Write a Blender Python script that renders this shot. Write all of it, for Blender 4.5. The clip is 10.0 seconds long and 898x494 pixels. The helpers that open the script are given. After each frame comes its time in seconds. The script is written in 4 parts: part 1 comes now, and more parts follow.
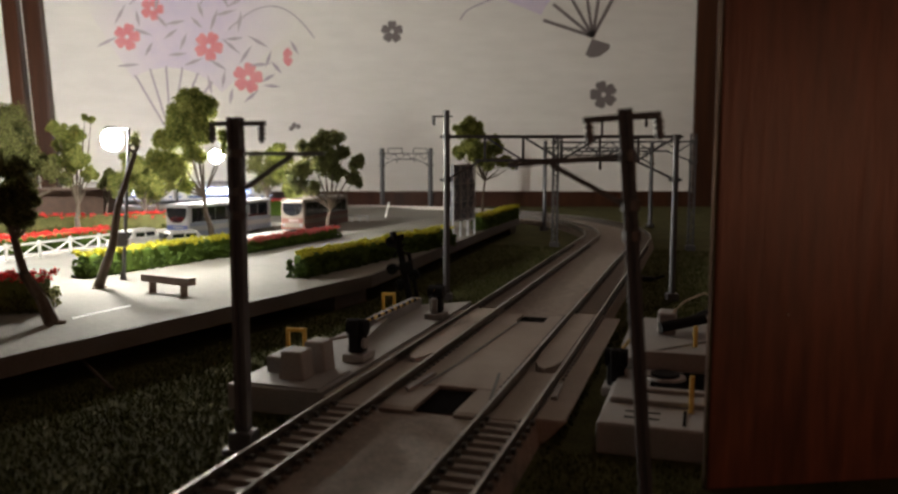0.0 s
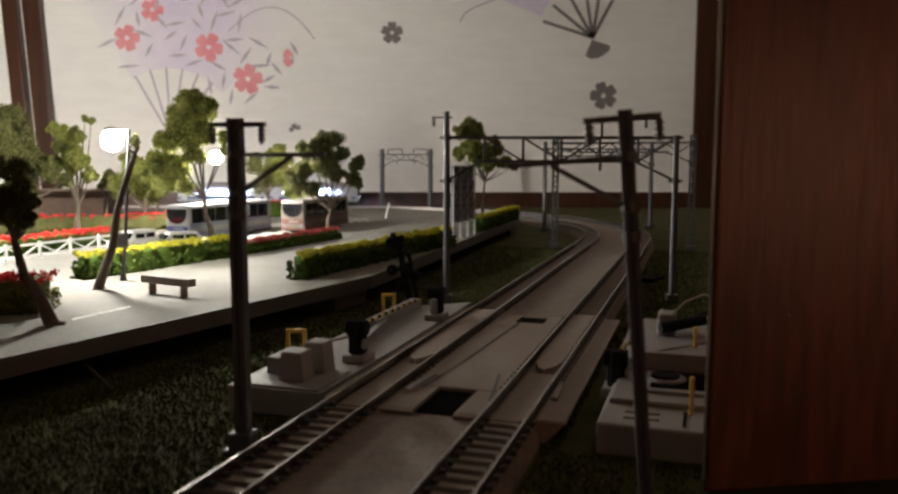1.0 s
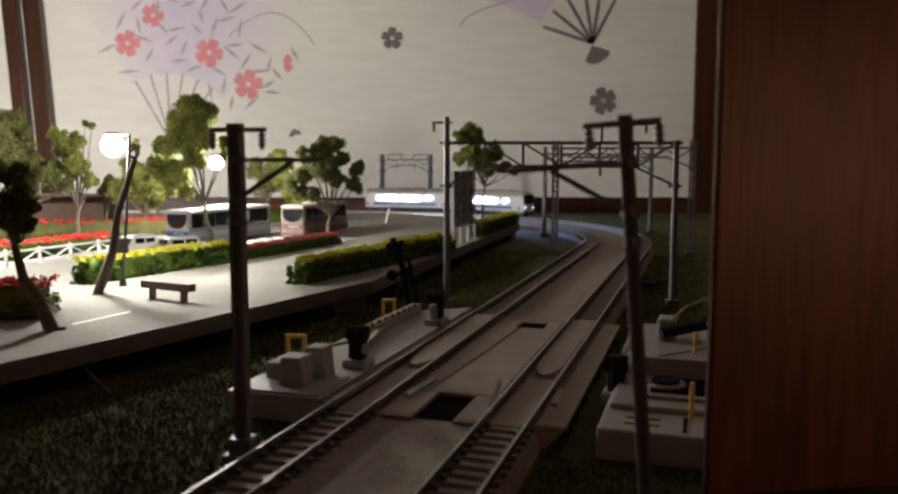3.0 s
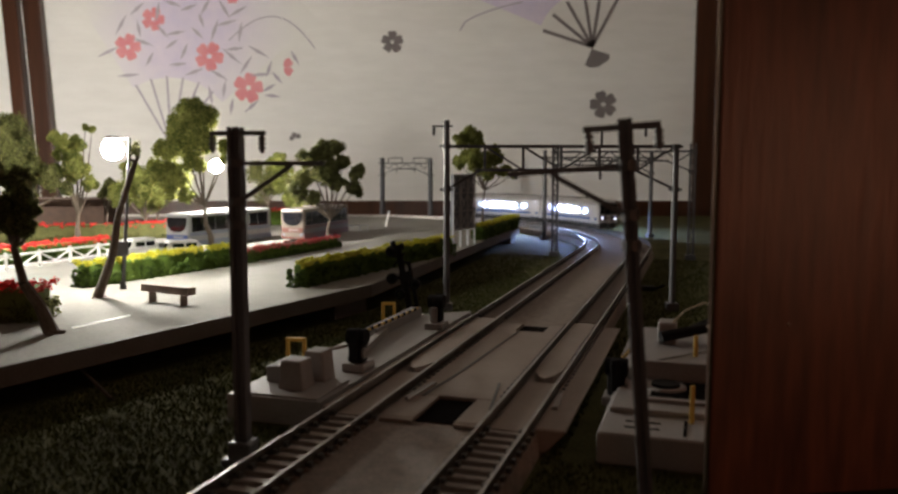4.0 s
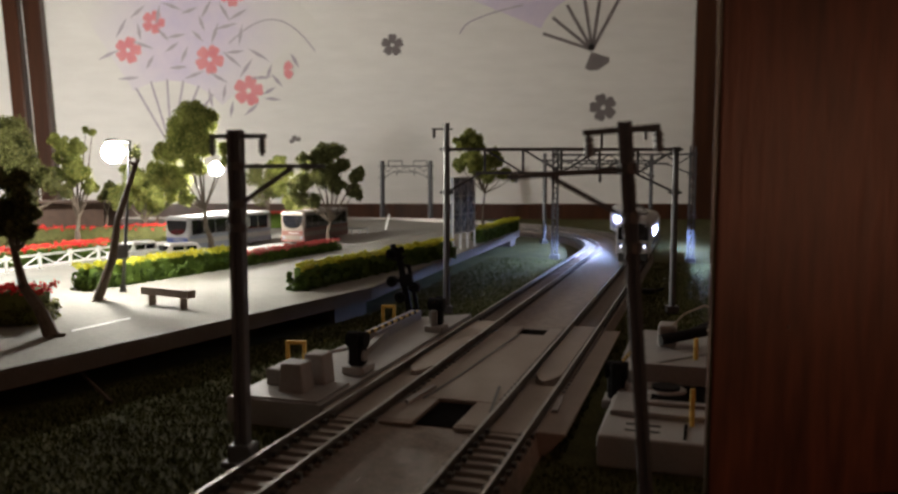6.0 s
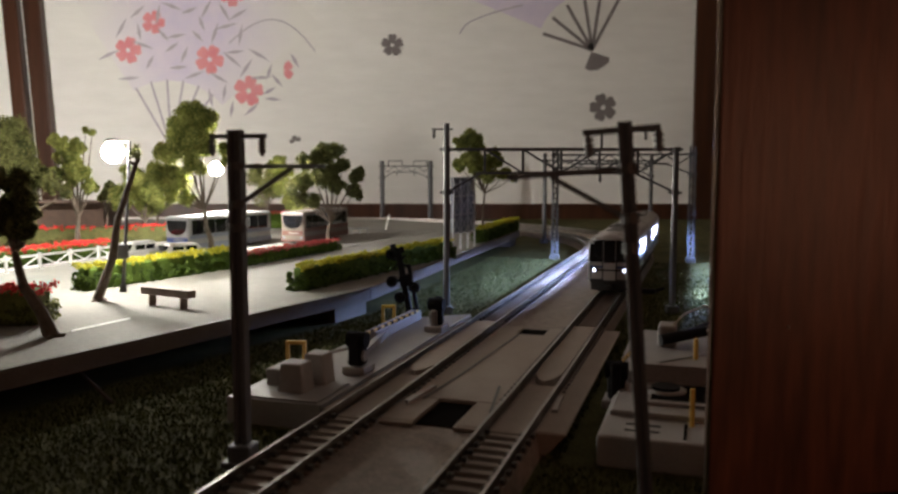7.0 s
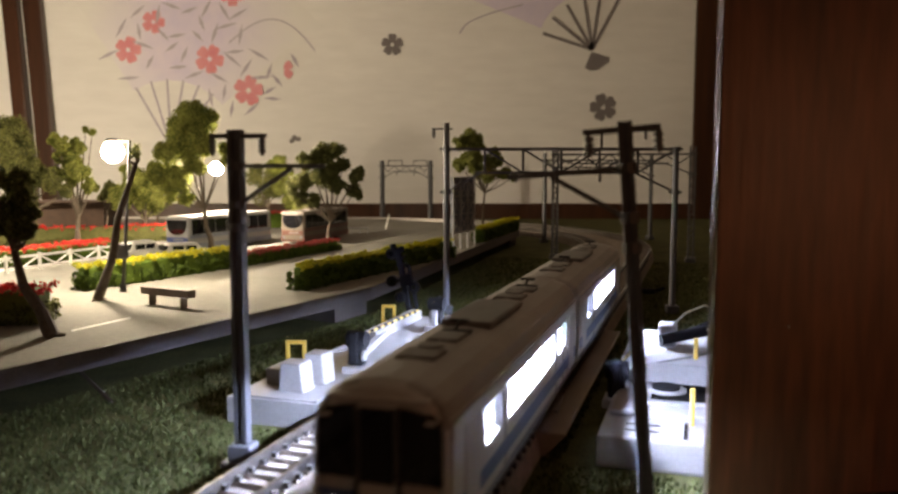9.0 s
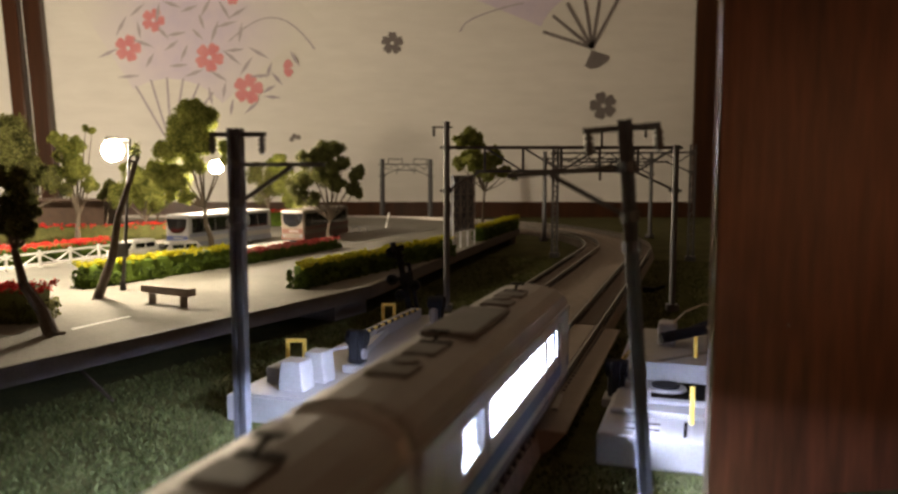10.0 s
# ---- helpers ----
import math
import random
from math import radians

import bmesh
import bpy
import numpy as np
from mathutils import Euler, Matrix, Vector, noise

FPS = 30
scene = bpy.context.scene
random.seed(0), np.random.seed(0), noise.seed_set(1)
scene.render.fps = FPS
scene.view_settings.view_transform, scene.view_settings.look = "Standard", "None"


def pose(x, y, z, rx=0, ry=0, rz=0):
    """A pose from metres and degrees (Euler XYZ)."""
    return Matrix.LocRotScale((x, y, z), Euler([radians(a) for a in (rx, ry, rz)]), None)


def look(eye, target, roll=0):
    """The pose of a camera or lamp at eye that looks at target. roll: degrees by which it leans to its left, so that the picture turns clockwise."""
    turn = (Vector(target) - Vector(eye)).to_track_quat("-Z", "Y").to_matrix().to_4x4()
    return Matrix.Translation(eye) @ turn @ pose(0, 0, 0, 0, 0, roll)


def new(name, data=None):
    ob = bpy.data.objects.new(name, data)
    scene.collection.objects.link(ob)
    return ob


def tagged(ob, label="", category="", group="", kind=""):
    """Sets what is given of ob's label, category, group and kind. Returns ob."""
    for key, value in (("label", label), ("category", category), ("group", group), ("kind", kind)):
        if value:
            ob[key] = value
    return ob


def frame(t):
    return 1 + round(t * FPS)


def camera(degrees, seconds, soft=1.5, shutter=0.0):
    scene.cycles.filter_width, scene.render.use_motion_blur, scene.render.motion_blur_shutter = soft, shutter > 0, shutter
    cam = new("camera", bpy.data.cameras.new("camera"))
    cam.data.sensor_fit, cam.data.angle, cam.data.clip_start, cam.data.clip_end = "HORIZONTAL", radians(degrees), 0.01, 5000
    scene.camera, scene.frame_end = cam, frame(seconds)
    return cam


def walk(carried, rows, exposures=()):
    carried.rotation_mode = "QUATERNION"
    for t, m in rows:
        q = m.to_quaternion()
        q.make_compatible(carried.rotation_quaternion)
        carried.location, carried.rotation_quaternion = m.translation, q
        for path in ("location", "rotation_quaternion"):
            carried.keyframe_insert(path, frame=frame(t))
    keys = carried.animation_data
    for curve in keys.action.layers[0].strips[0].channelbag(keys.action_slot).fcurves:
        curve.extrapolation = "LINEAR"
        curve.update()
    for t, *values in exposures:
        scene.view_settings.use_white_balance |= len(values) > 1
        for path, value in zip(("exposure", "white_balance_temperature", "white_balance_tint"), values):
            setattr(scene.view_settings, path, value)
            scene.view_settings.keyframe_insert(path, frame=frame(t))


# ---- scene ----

MM = 0.001

# ---------- camera ----------
cam = camera(58.5, 10.0, soft=2.5, shutter=0.5)
cam.data.dof.use_dof, cam.data.dof.focus_distance, cam.data.dof.aperture_fstop = True, 0.30, 34.0
TILT = [(0, 6.27), (0.5, 6.27), (1, 6.20), (1.5, 6.14), (2, 6.02), (2.5, 5.94), (3.25, 5.77), (4, 5.59), (4.5, 5.49), (5, 5.39), (5.5, 5.39), (6.25, 5.38), (7, 5.38), (7.5, 5.34), (8, 5.33), (8.5, 5.38), (9, 5.40), (9.5, 5.46), (10, 5.51)]
CAM_Z = 0.059
walk(cam, [(t, pose(0, 0, CAM_Z, 90 - a, 0, 0)) for t, a in TILT],
     exposures=[(0.0, 0.07, 6500, 10), (7.6, 0.07, 6500, 10), (8.3, 0.03, 7200, 10), (8.9, -0.10, 8700, 12), (10.0, -0.20, 8800, 12)])

# ---------- world and lights ----------
world = bpy.data.worlds.new("world")
scene.world = world
world.use_nodes = True
world.node_tree.nodes["Background"].inputs[0].default_value = (0.02, 0.02, 0.022, 1)
world.node_tree.nodes["Background"].inputs[1].default_value = 0.3


def lamp(name, kind, place, energy, colour, size, target=None):
    data = bpy.data.lights.new(name, kind)
    data.energy, data.color = energy, colour
    if kind == "AREA":
        data.size = size
    else:
        data.shadow_soft_size = size
    ob = new(name, data)
    ob.matrix_basis = look(place, target) if target else pose(*place)
    return ob


LAMP_A, LAMP_B = (-0.1325, 0.318, 0.0665), (-0.1445, 0.500, 0.0605)
LAMP_C, LAMP_D = (-0.258, 0.405, 0.070), (-0.47, 0.60, 0.095)
for spot, watts in ((LAMP_B, 0.75), (LAMP_D, 4.0)):
    lamp("lamp_light", "POINT", spot, watts, (1.0, 0.95, 0.86), 0.003)
for spot, watts, cone in ((LAMP_A, 0.45, 136), (LAMP_C, 2.1, 150)):        # shaded heads that throw their light down
    down = lamp("lamp_light", "SPOT", spot, watts, (1.0, 0.96, 0.88), 0.003)
    down.data.spot_size, down.data.spot_blend = radians(cone), 1.0
# added low reddish fill, out of view, that puts a sheen on the panel
lamp("room_fill_light", "AREA", (0.46, -0.34, 0.06), 0.19, (1.0, 0.42, 0.24), 0.14, (0.10, 0.16, 0.03))
# unseen warm fill from the near side of the room
lamp("room_fill_light", "AREA", (-0.25, -1.1, 0.60), 0.30, (1.0, 0.55, 0.40), 0.5, (0.0, 0.5, 0.1))
# added unseen fill, aimed to brighten the right part of the paper screen
lamp("wall_fill_light", "AREA", (0.40, 0.60, 0.98), 0.8, (1.0, 0.82, 0.68), 0.30, (0.28, 1.0, 0.32))


# ---------- materials ----------
def material(name, base, base2=None, scale=300.0, rough=0.6, metal=0.0, bump=0.0, fine=1500.0, emit=0.0, stretch=None, island=0.0, spec=0.5):
    m = bpy.data.materials.new(name)
    m.use_nodes = True
    nt = m.node_tree
    p = nt.nodes["Principled BSDF"]
    p.inputs["Roughness"].default_value = rough
    p.inputs["Metallic"].default_value = metal
    p.inputs["Specular IOR Level"].default_value = spec
    if emit:
        p.inputs["Emission Color"].default_value = (*base, 1)
        p.inputs["Emission Strength"].default_value = emit
    if base2 is None:
        p.inputs["Base Color"].default_value = (*base, 1)
        return m
    co = nt.nodes.new("ShaderNodeTexCoord")
    vec = co.outputs["Object"]
    if stretch:
        mp = nt.nodes.new("ShaderNodeMapping")
        mp.inputs["Scale"].default_value = stretch
        nt.links.new(vec, mp.inputs["Vector"])
        vec = mp.outputs["Vector"]
    big = nt.nodes.new("ShaderNodeTexNoise")
    big.inputs["Scale"].default_value, big.inputs["Detail"].default_value, big.inputs["Roughness"].default_value = scale, 5, 0.6
    small = nt.nodes.new("ShaderNodeTexNoise")
    small.inputs["Scale"].default_value, small.inputs["Detail"].default_value = fine, 3
    nt.links.new(vec, big.inputs["Vector"])
    nt.links.new(vec, small.inputs["Vector"])
    both = nt.nodes.new("ShaderNodeMath")
    both.operation = "MULTIPLY_ADD"
    both.inputs[1].default_value = 0.45
    nt.links.new(small.outputs["Fac"], both.inputs[0])
    half = nt.nodes.new("ShaderNodeMath")
    half.operation = "MULTIPLY"
    half.inputs[1].default_value = 0.55
    nt.links.new(big.outputs["Fac"], half.inputs[0])
    nt.links.new(half.outputs[0], both.inputs[2])
    fac = both.outputs[0]
    if island:
        geo = nt.nodes.new("ShaderNodeNewGeometry")
        mix = nt.nodes.new("ShaderNodeMath")
        mix.operation = "MULTIPLY_ADD"
        mix.inputs[1].default_value = island
        nt.links.new(geo.outputs["Random Per Island"], mix.inputs[0])
        nt.links.new(fac, mix.inputs[2])
        shift = nt.nodes.new("ShaderNodeMath")
        shift.operation = "SUBTRACT"
        shift.inputs[1].default_value = island / 2
        nt.links.new(mix.outputs[0], shift.inputs[0])
        fac = shift.outputs[0]
    ramp = nt.nodes.new("ShaderNodeValToRGB")
    ramp.color_ramp.elements[0].position, ramp.color_ramp.elements[1].position = 0.32, 0.68
    ramp.color_ramp.elements[0].color, ramp.color_ramp.elements[1].color = (*base, 1), (*base2, 1)
    nt.links.new(fac, ramp.inputs["Fac"])
    nt.links.new(ramp.outputs["Color"], p.inputs["Base Color"])
    if bump:
        b = nt.nodes.new("ShaderNodeBump")
        b.inputs["Strength"].default_value = bump
        b.inputs["Distance"].default_value = 0.0006
        nt.links.new(fac, b.inputs["Height"])
        nt.links.new(b.outputs["Normal"], p.inputs["Normal"])
    return m


def leafy(name, base, base2, share=0.45):
    """Foliage that lets some light through."""
    m = material(name, base, base2, 150, 0.75, island=0.6, spec=0.25)
    nt = m.node_tree
    p, out = nt.nodes["Principled BSDF"], nt.nodes["Material Output"]
    thin = nt.nodes.new("ShaderNodeBsdfTranslucent")
    nt.links.new(p.inputs["Base Color"].links[0].from_socket, thin.inputs["Color"])
    mix = nt.nodes.new("ShaderNodeMixShader")
    mix.inputs["Fac"].default_value = share
    nt.links.new(p.outputs[0], mix.inputs[1])
    nt.links.new(thin.outputs[0], mix.inputs[2])
    nt.links.new(mix.outputs[0], out.inputs["Surface"])
    return m


GRASS = material("grass mat", (0.028, 0.028, 0.010), (0.105, 0.102, 0.038), 60, 0.95, bump=0.45, fine=1100, spec=0.1)
PAVING = material("plaza paving", (0.145, 0.138, 0.120), (0.225, 0.212, 0.185), 30, 0.8, bump=0.15, fine=900)
ASPHALT = material("model asphalt", (0.16, 0.15, 0.14), (0.24, 0.23, 0.21), 40, 0.85, bump=0.2, fine=1500)
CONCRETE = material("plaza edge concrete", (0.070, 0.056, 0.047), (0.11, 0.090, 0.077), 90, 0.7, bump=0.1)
ROADBED = material("track roadbed plastic", (0.13, 0.10, 0.082), (0.27, 0.215, 0.18), 260, 0.7, bump=0.5, fine=1300)
SLEEPER = material("sleeper plastic", (0.19, 0.158, 0.135), (0.28, 0.238, 0.205), 300, 0.55)
CHAIR = material("rail chair plastic", (0.03, 0.028, 0.026), (0.06, 0.055, 0.05), 400, 0.5)
RAIL = material("nickel rail", (0.20, 0.18, 0.165), (0.42, 0.39, 0.36), 200, 0.32, metal=1.0)
UNIT = material("grey unit plastic", (0.21, 0.198, 0.192), (0.29, 0.276, 0.268), 70, 0.5, bump=0.06)
DECK = material("crossing deck plastic", (0.19, 0.148, 0.122), (0.265, 0.21, 0.175), 80, 0.6, bump=0.12)
# near-black colour standing in for the shade inside recesses and slots
HOLLOW_SHADE = material("painted hollow shade", (0.008, 0.007, 0.007), (0.014, 0.012, 0.011), 100, 1.0, spec=0.0)
BLACK = material("black plastic", (0.008, 0.008, 0.009), (0.018, 0.018, 0.020), 200, 0.6, spec=0.08)
YELLOW = material("yellow plastic", (0.62, 0.40, 0.06), (0.75, 0.50, 0.10), 250, 0.5)
POLE = material("grey pole plastic", (0.065, 0.065, 0.072), (0.10, 0.10, 0.11), 120, 0.42)
IRON = material("dark grey fittings", (0.06, 0.06, 0.065), (0.10, 0.10, 0.10), 200, 0.5)
WALLPAPER = material("washi wall paper", (0.72, 0.70, 0.67), (0.82, 0.80, 0.77), 7, 0.85, bump=0.08, fine=120, stretch=(0.25, 1.0, 1.0))
WOOD = material("dark lacquered wood", (0.030, 0.012, 0.007), (0.075, 0.028, 0.014), 30, 0.30, bump=0.05, fine=120, stretch=(1.0, 1.0, 0.07))
PANELWOOD = material("reddish brown veneer", (0.040, 0.014, 0.008), (0.27, 0.088, 0.044), 34, 0.36, bump=0.5, fine=420, stretch=(1.0, 1.0, 0.12), spec=0.5)
PINK = material("print pink", (0.66, 0.20, 0.23), (0.76, 0.36, 0.38), 40, 0.85)
LILAC = material("print lilac", (0.60, 0.54, 0.70), (0.74, 0.66, 0.74), 9, 0.85, fine=60)
PRINTGREY = material("print grey", (0.16, 0.14, 0.14), (0.24, 0.21, 0.21), 40, 0.85)
PRINTPALE = material("print pale violet grey", (0.40, 0.36, 0.42), (0.50, 0.45, 0.50), 40, 0.85)
BARK = material("tree bark", (0.06, 0.045, 0.032), (0.13, 0.10, 0.075), 300, 0.9, bump=0.5)
LEAF = leafy("tree foliage", (0.115, 0.13, 0.032), (0.31, 0.325, 0.095), 0.5)
LEAF2 = leafy("dark tree foliage", (0.065, 0.072, 0.024), (0.19, 0.19, 0.068), 0.5)
HEDGE = material("hedge green", (0.024, 0.045, 0.008), (0.085, 0.135, 0.018), 250, 0.8, island=0.6, spec=0.2)
HEDGETOP = material("hedge yellow blossom", (0.26, 0.25, 0.015), (0.48, 0.43, 0.04), 250, 0.8, island=0.6, spec=0.2)
REDFLOWER = material("red blossom", (0.42, 0.02, 0.02), (0.68, 0.06, 0.05), 250, 0.8, island=0.6, spec=0.2)
ROSE = material("dull rose blossom", (0.22, 0.035, 0.035), (0.42, 0.09, 0.08), 250, 0.8, island=0.6, spec=0.2)
LATTICE = material("pale grey lattice", (0.30, 0.31, 0.33), (0.40, 0.41, 0.43), 200, 0.5)
WHITE = material("white paint", (0.72, 0.72, 0.70), (0.80, 0.80, 0.78), 200, 0.5)
BENCHWOOD = material("bench brown", (0.16, 0.12, 0.10), (0.24, 0.19, 0.15), 200, 0.6)
LAMPGLOW = material("lit lamp glass", (1.0, 0.96, 0.85), emit=260.0)
BRICK = material("brown timber building", (0.05, 0.028, 0.018), (0.09, 0.048, 0.030), 200, 0.8)
SILVER = material("train silver", (0.42, 0.415, 0.415), (0.50, 0.492, 0.492), 120, 0.40, metal=0.1)
ROOF = material("train roof grey", (0.27, 0.26, 0.25), (0.36, 0.345, 0.33), 120, 0.5)
ROOFDARK = material("roof equipment", (0.12, 0.115, 0.112), (0.18, 0.172, 0.167), 150, 0.6)
BLUE = material("train blue band", (0.03, 0.07, 0.20), (0.05, 0.10, 0.26), 150, 0.4)
GLASS = material("dark windscreen", (0.008, 0.008, 0.010), rough=0.08)
TRAINLIGHT = material("ceiling light strip", (0.40, 0.55, 1.0), emit=2600.0)
INTERIOR = material("car interior grey", (0.10, 0.10, 0.10), (0.14, 0.14, 0.14), 200, 0.7)


def frosted(name, share):
    """Clear plastic glazing with a share of milky scatter."""
    m = bpy.data.materials.new(name)
    m.use_nodes = True
    nt = m.node_tree
    nt.nodes.remove(nt.nodes["Principled BSDF"])
    clear, milk, mix = nt.nodes.new("ShaderNodeBsdfTransparent"), nt.nodes.new("ShaderNodeBsdfTranslucent"), nt.nodes.new("ShaderNodeMixShader")
    mix.inputs["Fac"].default_value = share
    nt.links.new(clear.outputs[0], mix.inputs[1])
    nt.links.new(milk.outputs[0], mix.inputs[2])
    nt.links.new(mix.outputs[0], nt.nodes["Material Output"].inputs["Surface"])
    return m


WINDOWGLOW = frosted("milky train window", 0.14)
HEADGLOW = material("lit headlight", (0.70, 0.74, 1.0), emit=6.0)
UNDER = material("underframe black", (0.02, 0.02, 0.02), (0.035, 0.035, 0.035), 150, 0.7)
BUSWHITE = material("bus white paint", (0.20, 0.20, 0.205), (0.27, 0.27, 0.275), 150, 0.4)
BUSGREY = material("bus grey band", (0.12, 0.14, 0.19), (0.17, 0.19, 0.25), 150, 0.4)
BUSBLUE = material("bus navy band", (0.02, 0.04, 0.14), (0.03, 0.05, 0.18), 150, 0.4)
BUSRED = material("bus maroon band", (0.09, 0.035, 0.028), (0.13, 0.05, 0.04), 150, 0.4)
BUSCREAM = material("bus cream paint", (0.10, 0.085, 0.072), (0.15, 0.125, 0.105), 150, 0.4)
TYRE = material("tyre rubber", (0.015, 0.015, 0.015), (0.03, 0.03, 0.03), 300, 0.8)
WIRE = material("pale wire", (0.55, 0.52, 0.42), (0.65, 0.62, 0.52), 200, 0.5)
# pale metallic base colour puts the bright highlight line on the panel's edge
EDGEWOOD = material("edge lacquer with highlight colour", (0.55, 0.38, 0.29), (0.68, 0.50, 0.40), 120, 0.14, metal=0.85, stretch=(1.0, 1.0, 0.05))
GRASSBLADE = material("grass fibre", (0.028, 0.035, 0.010), (0.10, 0.11, 0.038), 40, 0.9, fine=900, island=0.7, spec=0.1)
ROOMWALL = material("room plaster", (0.42, 0.36, 0.30), (0.50, 0.43, 0.36), 4, 0.9)


# ---------- mesh helpers (millimetres) ----------
def finish(name, bm, mat, parent=None, smooth=False, label=""):
    bmesh.ops.scale(bm, vec=(MM, MM, MM), verts=bm.verts)
    me = bpy.data.meshes.new(name)
    bm.to_mesh(me)
    bm.free()
    me.materials.append(mat)
    if smooth:
        for p in me.polygons:
            p.use_smooth = True
    ob = new(name, me)
    if parent:
        ob.parent = parent
    if label:
        tagged(ob, label)
    return ob


def part(name, bm, mat, parent, label="", smooth=False):
    return finish(name, bm, mat, parent, smooth, label)


def thing(name, m, label, category, group="", kind=""):
    ob = new(name)
    ob.empty_display_size = 0.01
    ob.matrix_basis = m
    return tagged(ob, label, category, group, kind)


def box(bm, x0, x1, y0, y1, z0, z1, bevel=0.0):
    made = bmesh.ops.create_cube(bm, size=1.0)["verts"]
    for v in made:
        v.co = Vector(((x0 + x1) / 2 + v.co.x * (x1 - x0), (y0 + y1) / 2 + v.co.y * (y1 - y0), (z0 + z1) / 2 + v.co.z * (z1 - z0)))
    if bevel:
        edges = list({e for v in made for e in v.link_edges})
        bmesh.ops.bevel(bm, geom=edges, offset=bevel, segments=2, affect="EDGES", profile=0.5)
    return bm


def boxed(*a, **k):
    return box(bmesh.new(), *a, **k)


def tube(bm, a, b, r0, r1=None, seg=8, caps=True):
    a, b = Vector(a), Vector(b)
    r1 = r0 if r1 is None else r1
    way = b - a
    turn = way.to_track_quat("Z", "Y").to_matrix().to_4x4()
    bmesh.ops.create_cone(bm, cap_ends=caps, segments=seg, radius1=r0, radius2=max(r1, 1e-4), depth=way.length,
                          matrix=Matrix.Translation((a + b) / 2) @ turn)
    return bm


def beam(bm, a, b, w, h):
    """A square bar from a to b."""
    a, b = Vector(a), Vector(b)
    way = b - a
    turn = way.to_track_quat("Z", "Y").to_matrix().to_4x4()
    bmesh.ops.create_cube(bm, size=1.0, matrix=Matrix.Translation((a + b) / 2) @ turn @ Matrix.Diagonal((w, h, way.length, 1)))
    return bm


def prism(bm, outline, z0, z1):
    low = [bm.verts.new((x, y, z0)) for x, y in outline]
    top = [bm.verts.new((x, y, z1)) for x, y in outline]
    n = len(outline)
    bm.faces.new(top)
    bm.faces.new(low[::-1])
    for i in range(n):
        bm.faces.new((low[i], low[(i + 1) % n], top[(i + 1) % n], top[i]))
    bmesh.ops.recalc_face_normals(bm, faces=bm.faces)
    return bm


def leaf_mesh(name, mat, parent, centres, count, size, spread, rng, squash=1.0, flatness=1.0):
    """Small folded leaves scattered round the centres, joined in one mesh."""
    c = np.array(centres)
    pick = rng.integers(0, len(c), count)
    off = rng.normal(size=(count, 3))
    off /= np.linalg.norm(off, axis=1)[:, None] + 1e-9
    off *= (rng.random((count, 1)) ** 0.4)
    spreads = np.array(spread)[pick][:, None] if np.ndim(spread) else spread
    pos = c[pick] + off * spreads * np.array([1, 1, squash])
    u = rng.normal(size=(count, 3))
    u /= np.linalg.norm(u, axis=1)[:, None]
    u[:, 2] *= flatness
    w = np.cross(u, rng.normal(size=(count, 3)) * np.array([flatness, flatness, 1.0]))
    w /= np.linalg.norm(w, axis=1)[:, None]
    nrm = np.cross(u, w)
    s = size * (0.6 + 0.8 * rng.random((count, 1)))
    quad = np.stack([pos - u * s, pos - w * s * 0.6 + nrm * s * 0.3, pos + u * s, pos + w * s * 0.6 + nrm * s * 0.3], 1)
    verts = quad.reshape(-1, 3) * MM
    faces = np.arange(count * 4).reshape(-1, 4)
    me = bpy.data.meshes.new(name)
    me.from_pydata(verts.tolist(), [], faces.tolist())
    me.materials.append(mat)
    ob = new(name, me)
    ob.parent = parent
    return ob


# ---------- plan: the railway's own axes ----------
ANG = radians(17.67)
DIR, LEFT = Vector((math.sin(ANG), math.cos(ANG))), Vector((-math.cos(ANG), math.sin(ANG)))
ORIGIN = Vector((-0.003, 0.1266))
TURN = pose(ORIGIN.x, ORIGIN.y, 0, 0, 0, 90 - 17.67)      # local x runs along the track, y to its left
RAIL_Z = 7.0
V_RIGHT, V_LEFT = -3.5, 31.4
U_CURVE, RADIUS = 413.0, 300.0
SWEEP = radians(90 + 17.67)


def on_line(s, v):
    """Point and heading in track axes (mm), s along the line, v to its left; straight, then a left-hand curve, then straight again."""
    if s <= U_CURVE:
        return s, v, 0.0
    a = (s - U_CURVE) / RADIUS
    cx, cy = U_CURVE, RADIUS
    if a <= SWEEP:
        r = RADIUS - v
        return cx + r * math.sin(a), cy - r * math.cos(a), a
    rest = s - U_CURVE - SWEEP * RADIUS
    r = RADIUS - v
    x, y = cx + r * math.sin(SWEEP), cy - r * math.cos(SWEEP)
    return x + rest * math.cos(SWEEP), y + rest * math.sin(SWEEP), SWEEP


def sweep(profile, v, s0, s1, step=12.0):
    """Sweeps a closed outline (offset to the left, height) along the line."""
    bm = bmesh.new()
    stops = [s0 + (s1 - s0) * i / max(1, int((s1 - s0) / step)) for i in range(int((s1 - s0) / step) + 1)]
    rings = []
    for s in stops:
        rings.append([bm.verts.new((*on_line(s, v + o)[:2], z)) for o, z in profile])
    n = len(profile)
    for a, b in zip(rings, rings[1:]):
        for i in range(n):
            bm.faces.new((a[i], a[(i + 1) % n], b[(i + 1) % n], b[i]))
    bm.faces.new(rings[0][::-1])
    bm.faces.new(rings[-1])
    bmesh.ops.recalc_face_normals(bm, faces=bm.faces)
    return bm


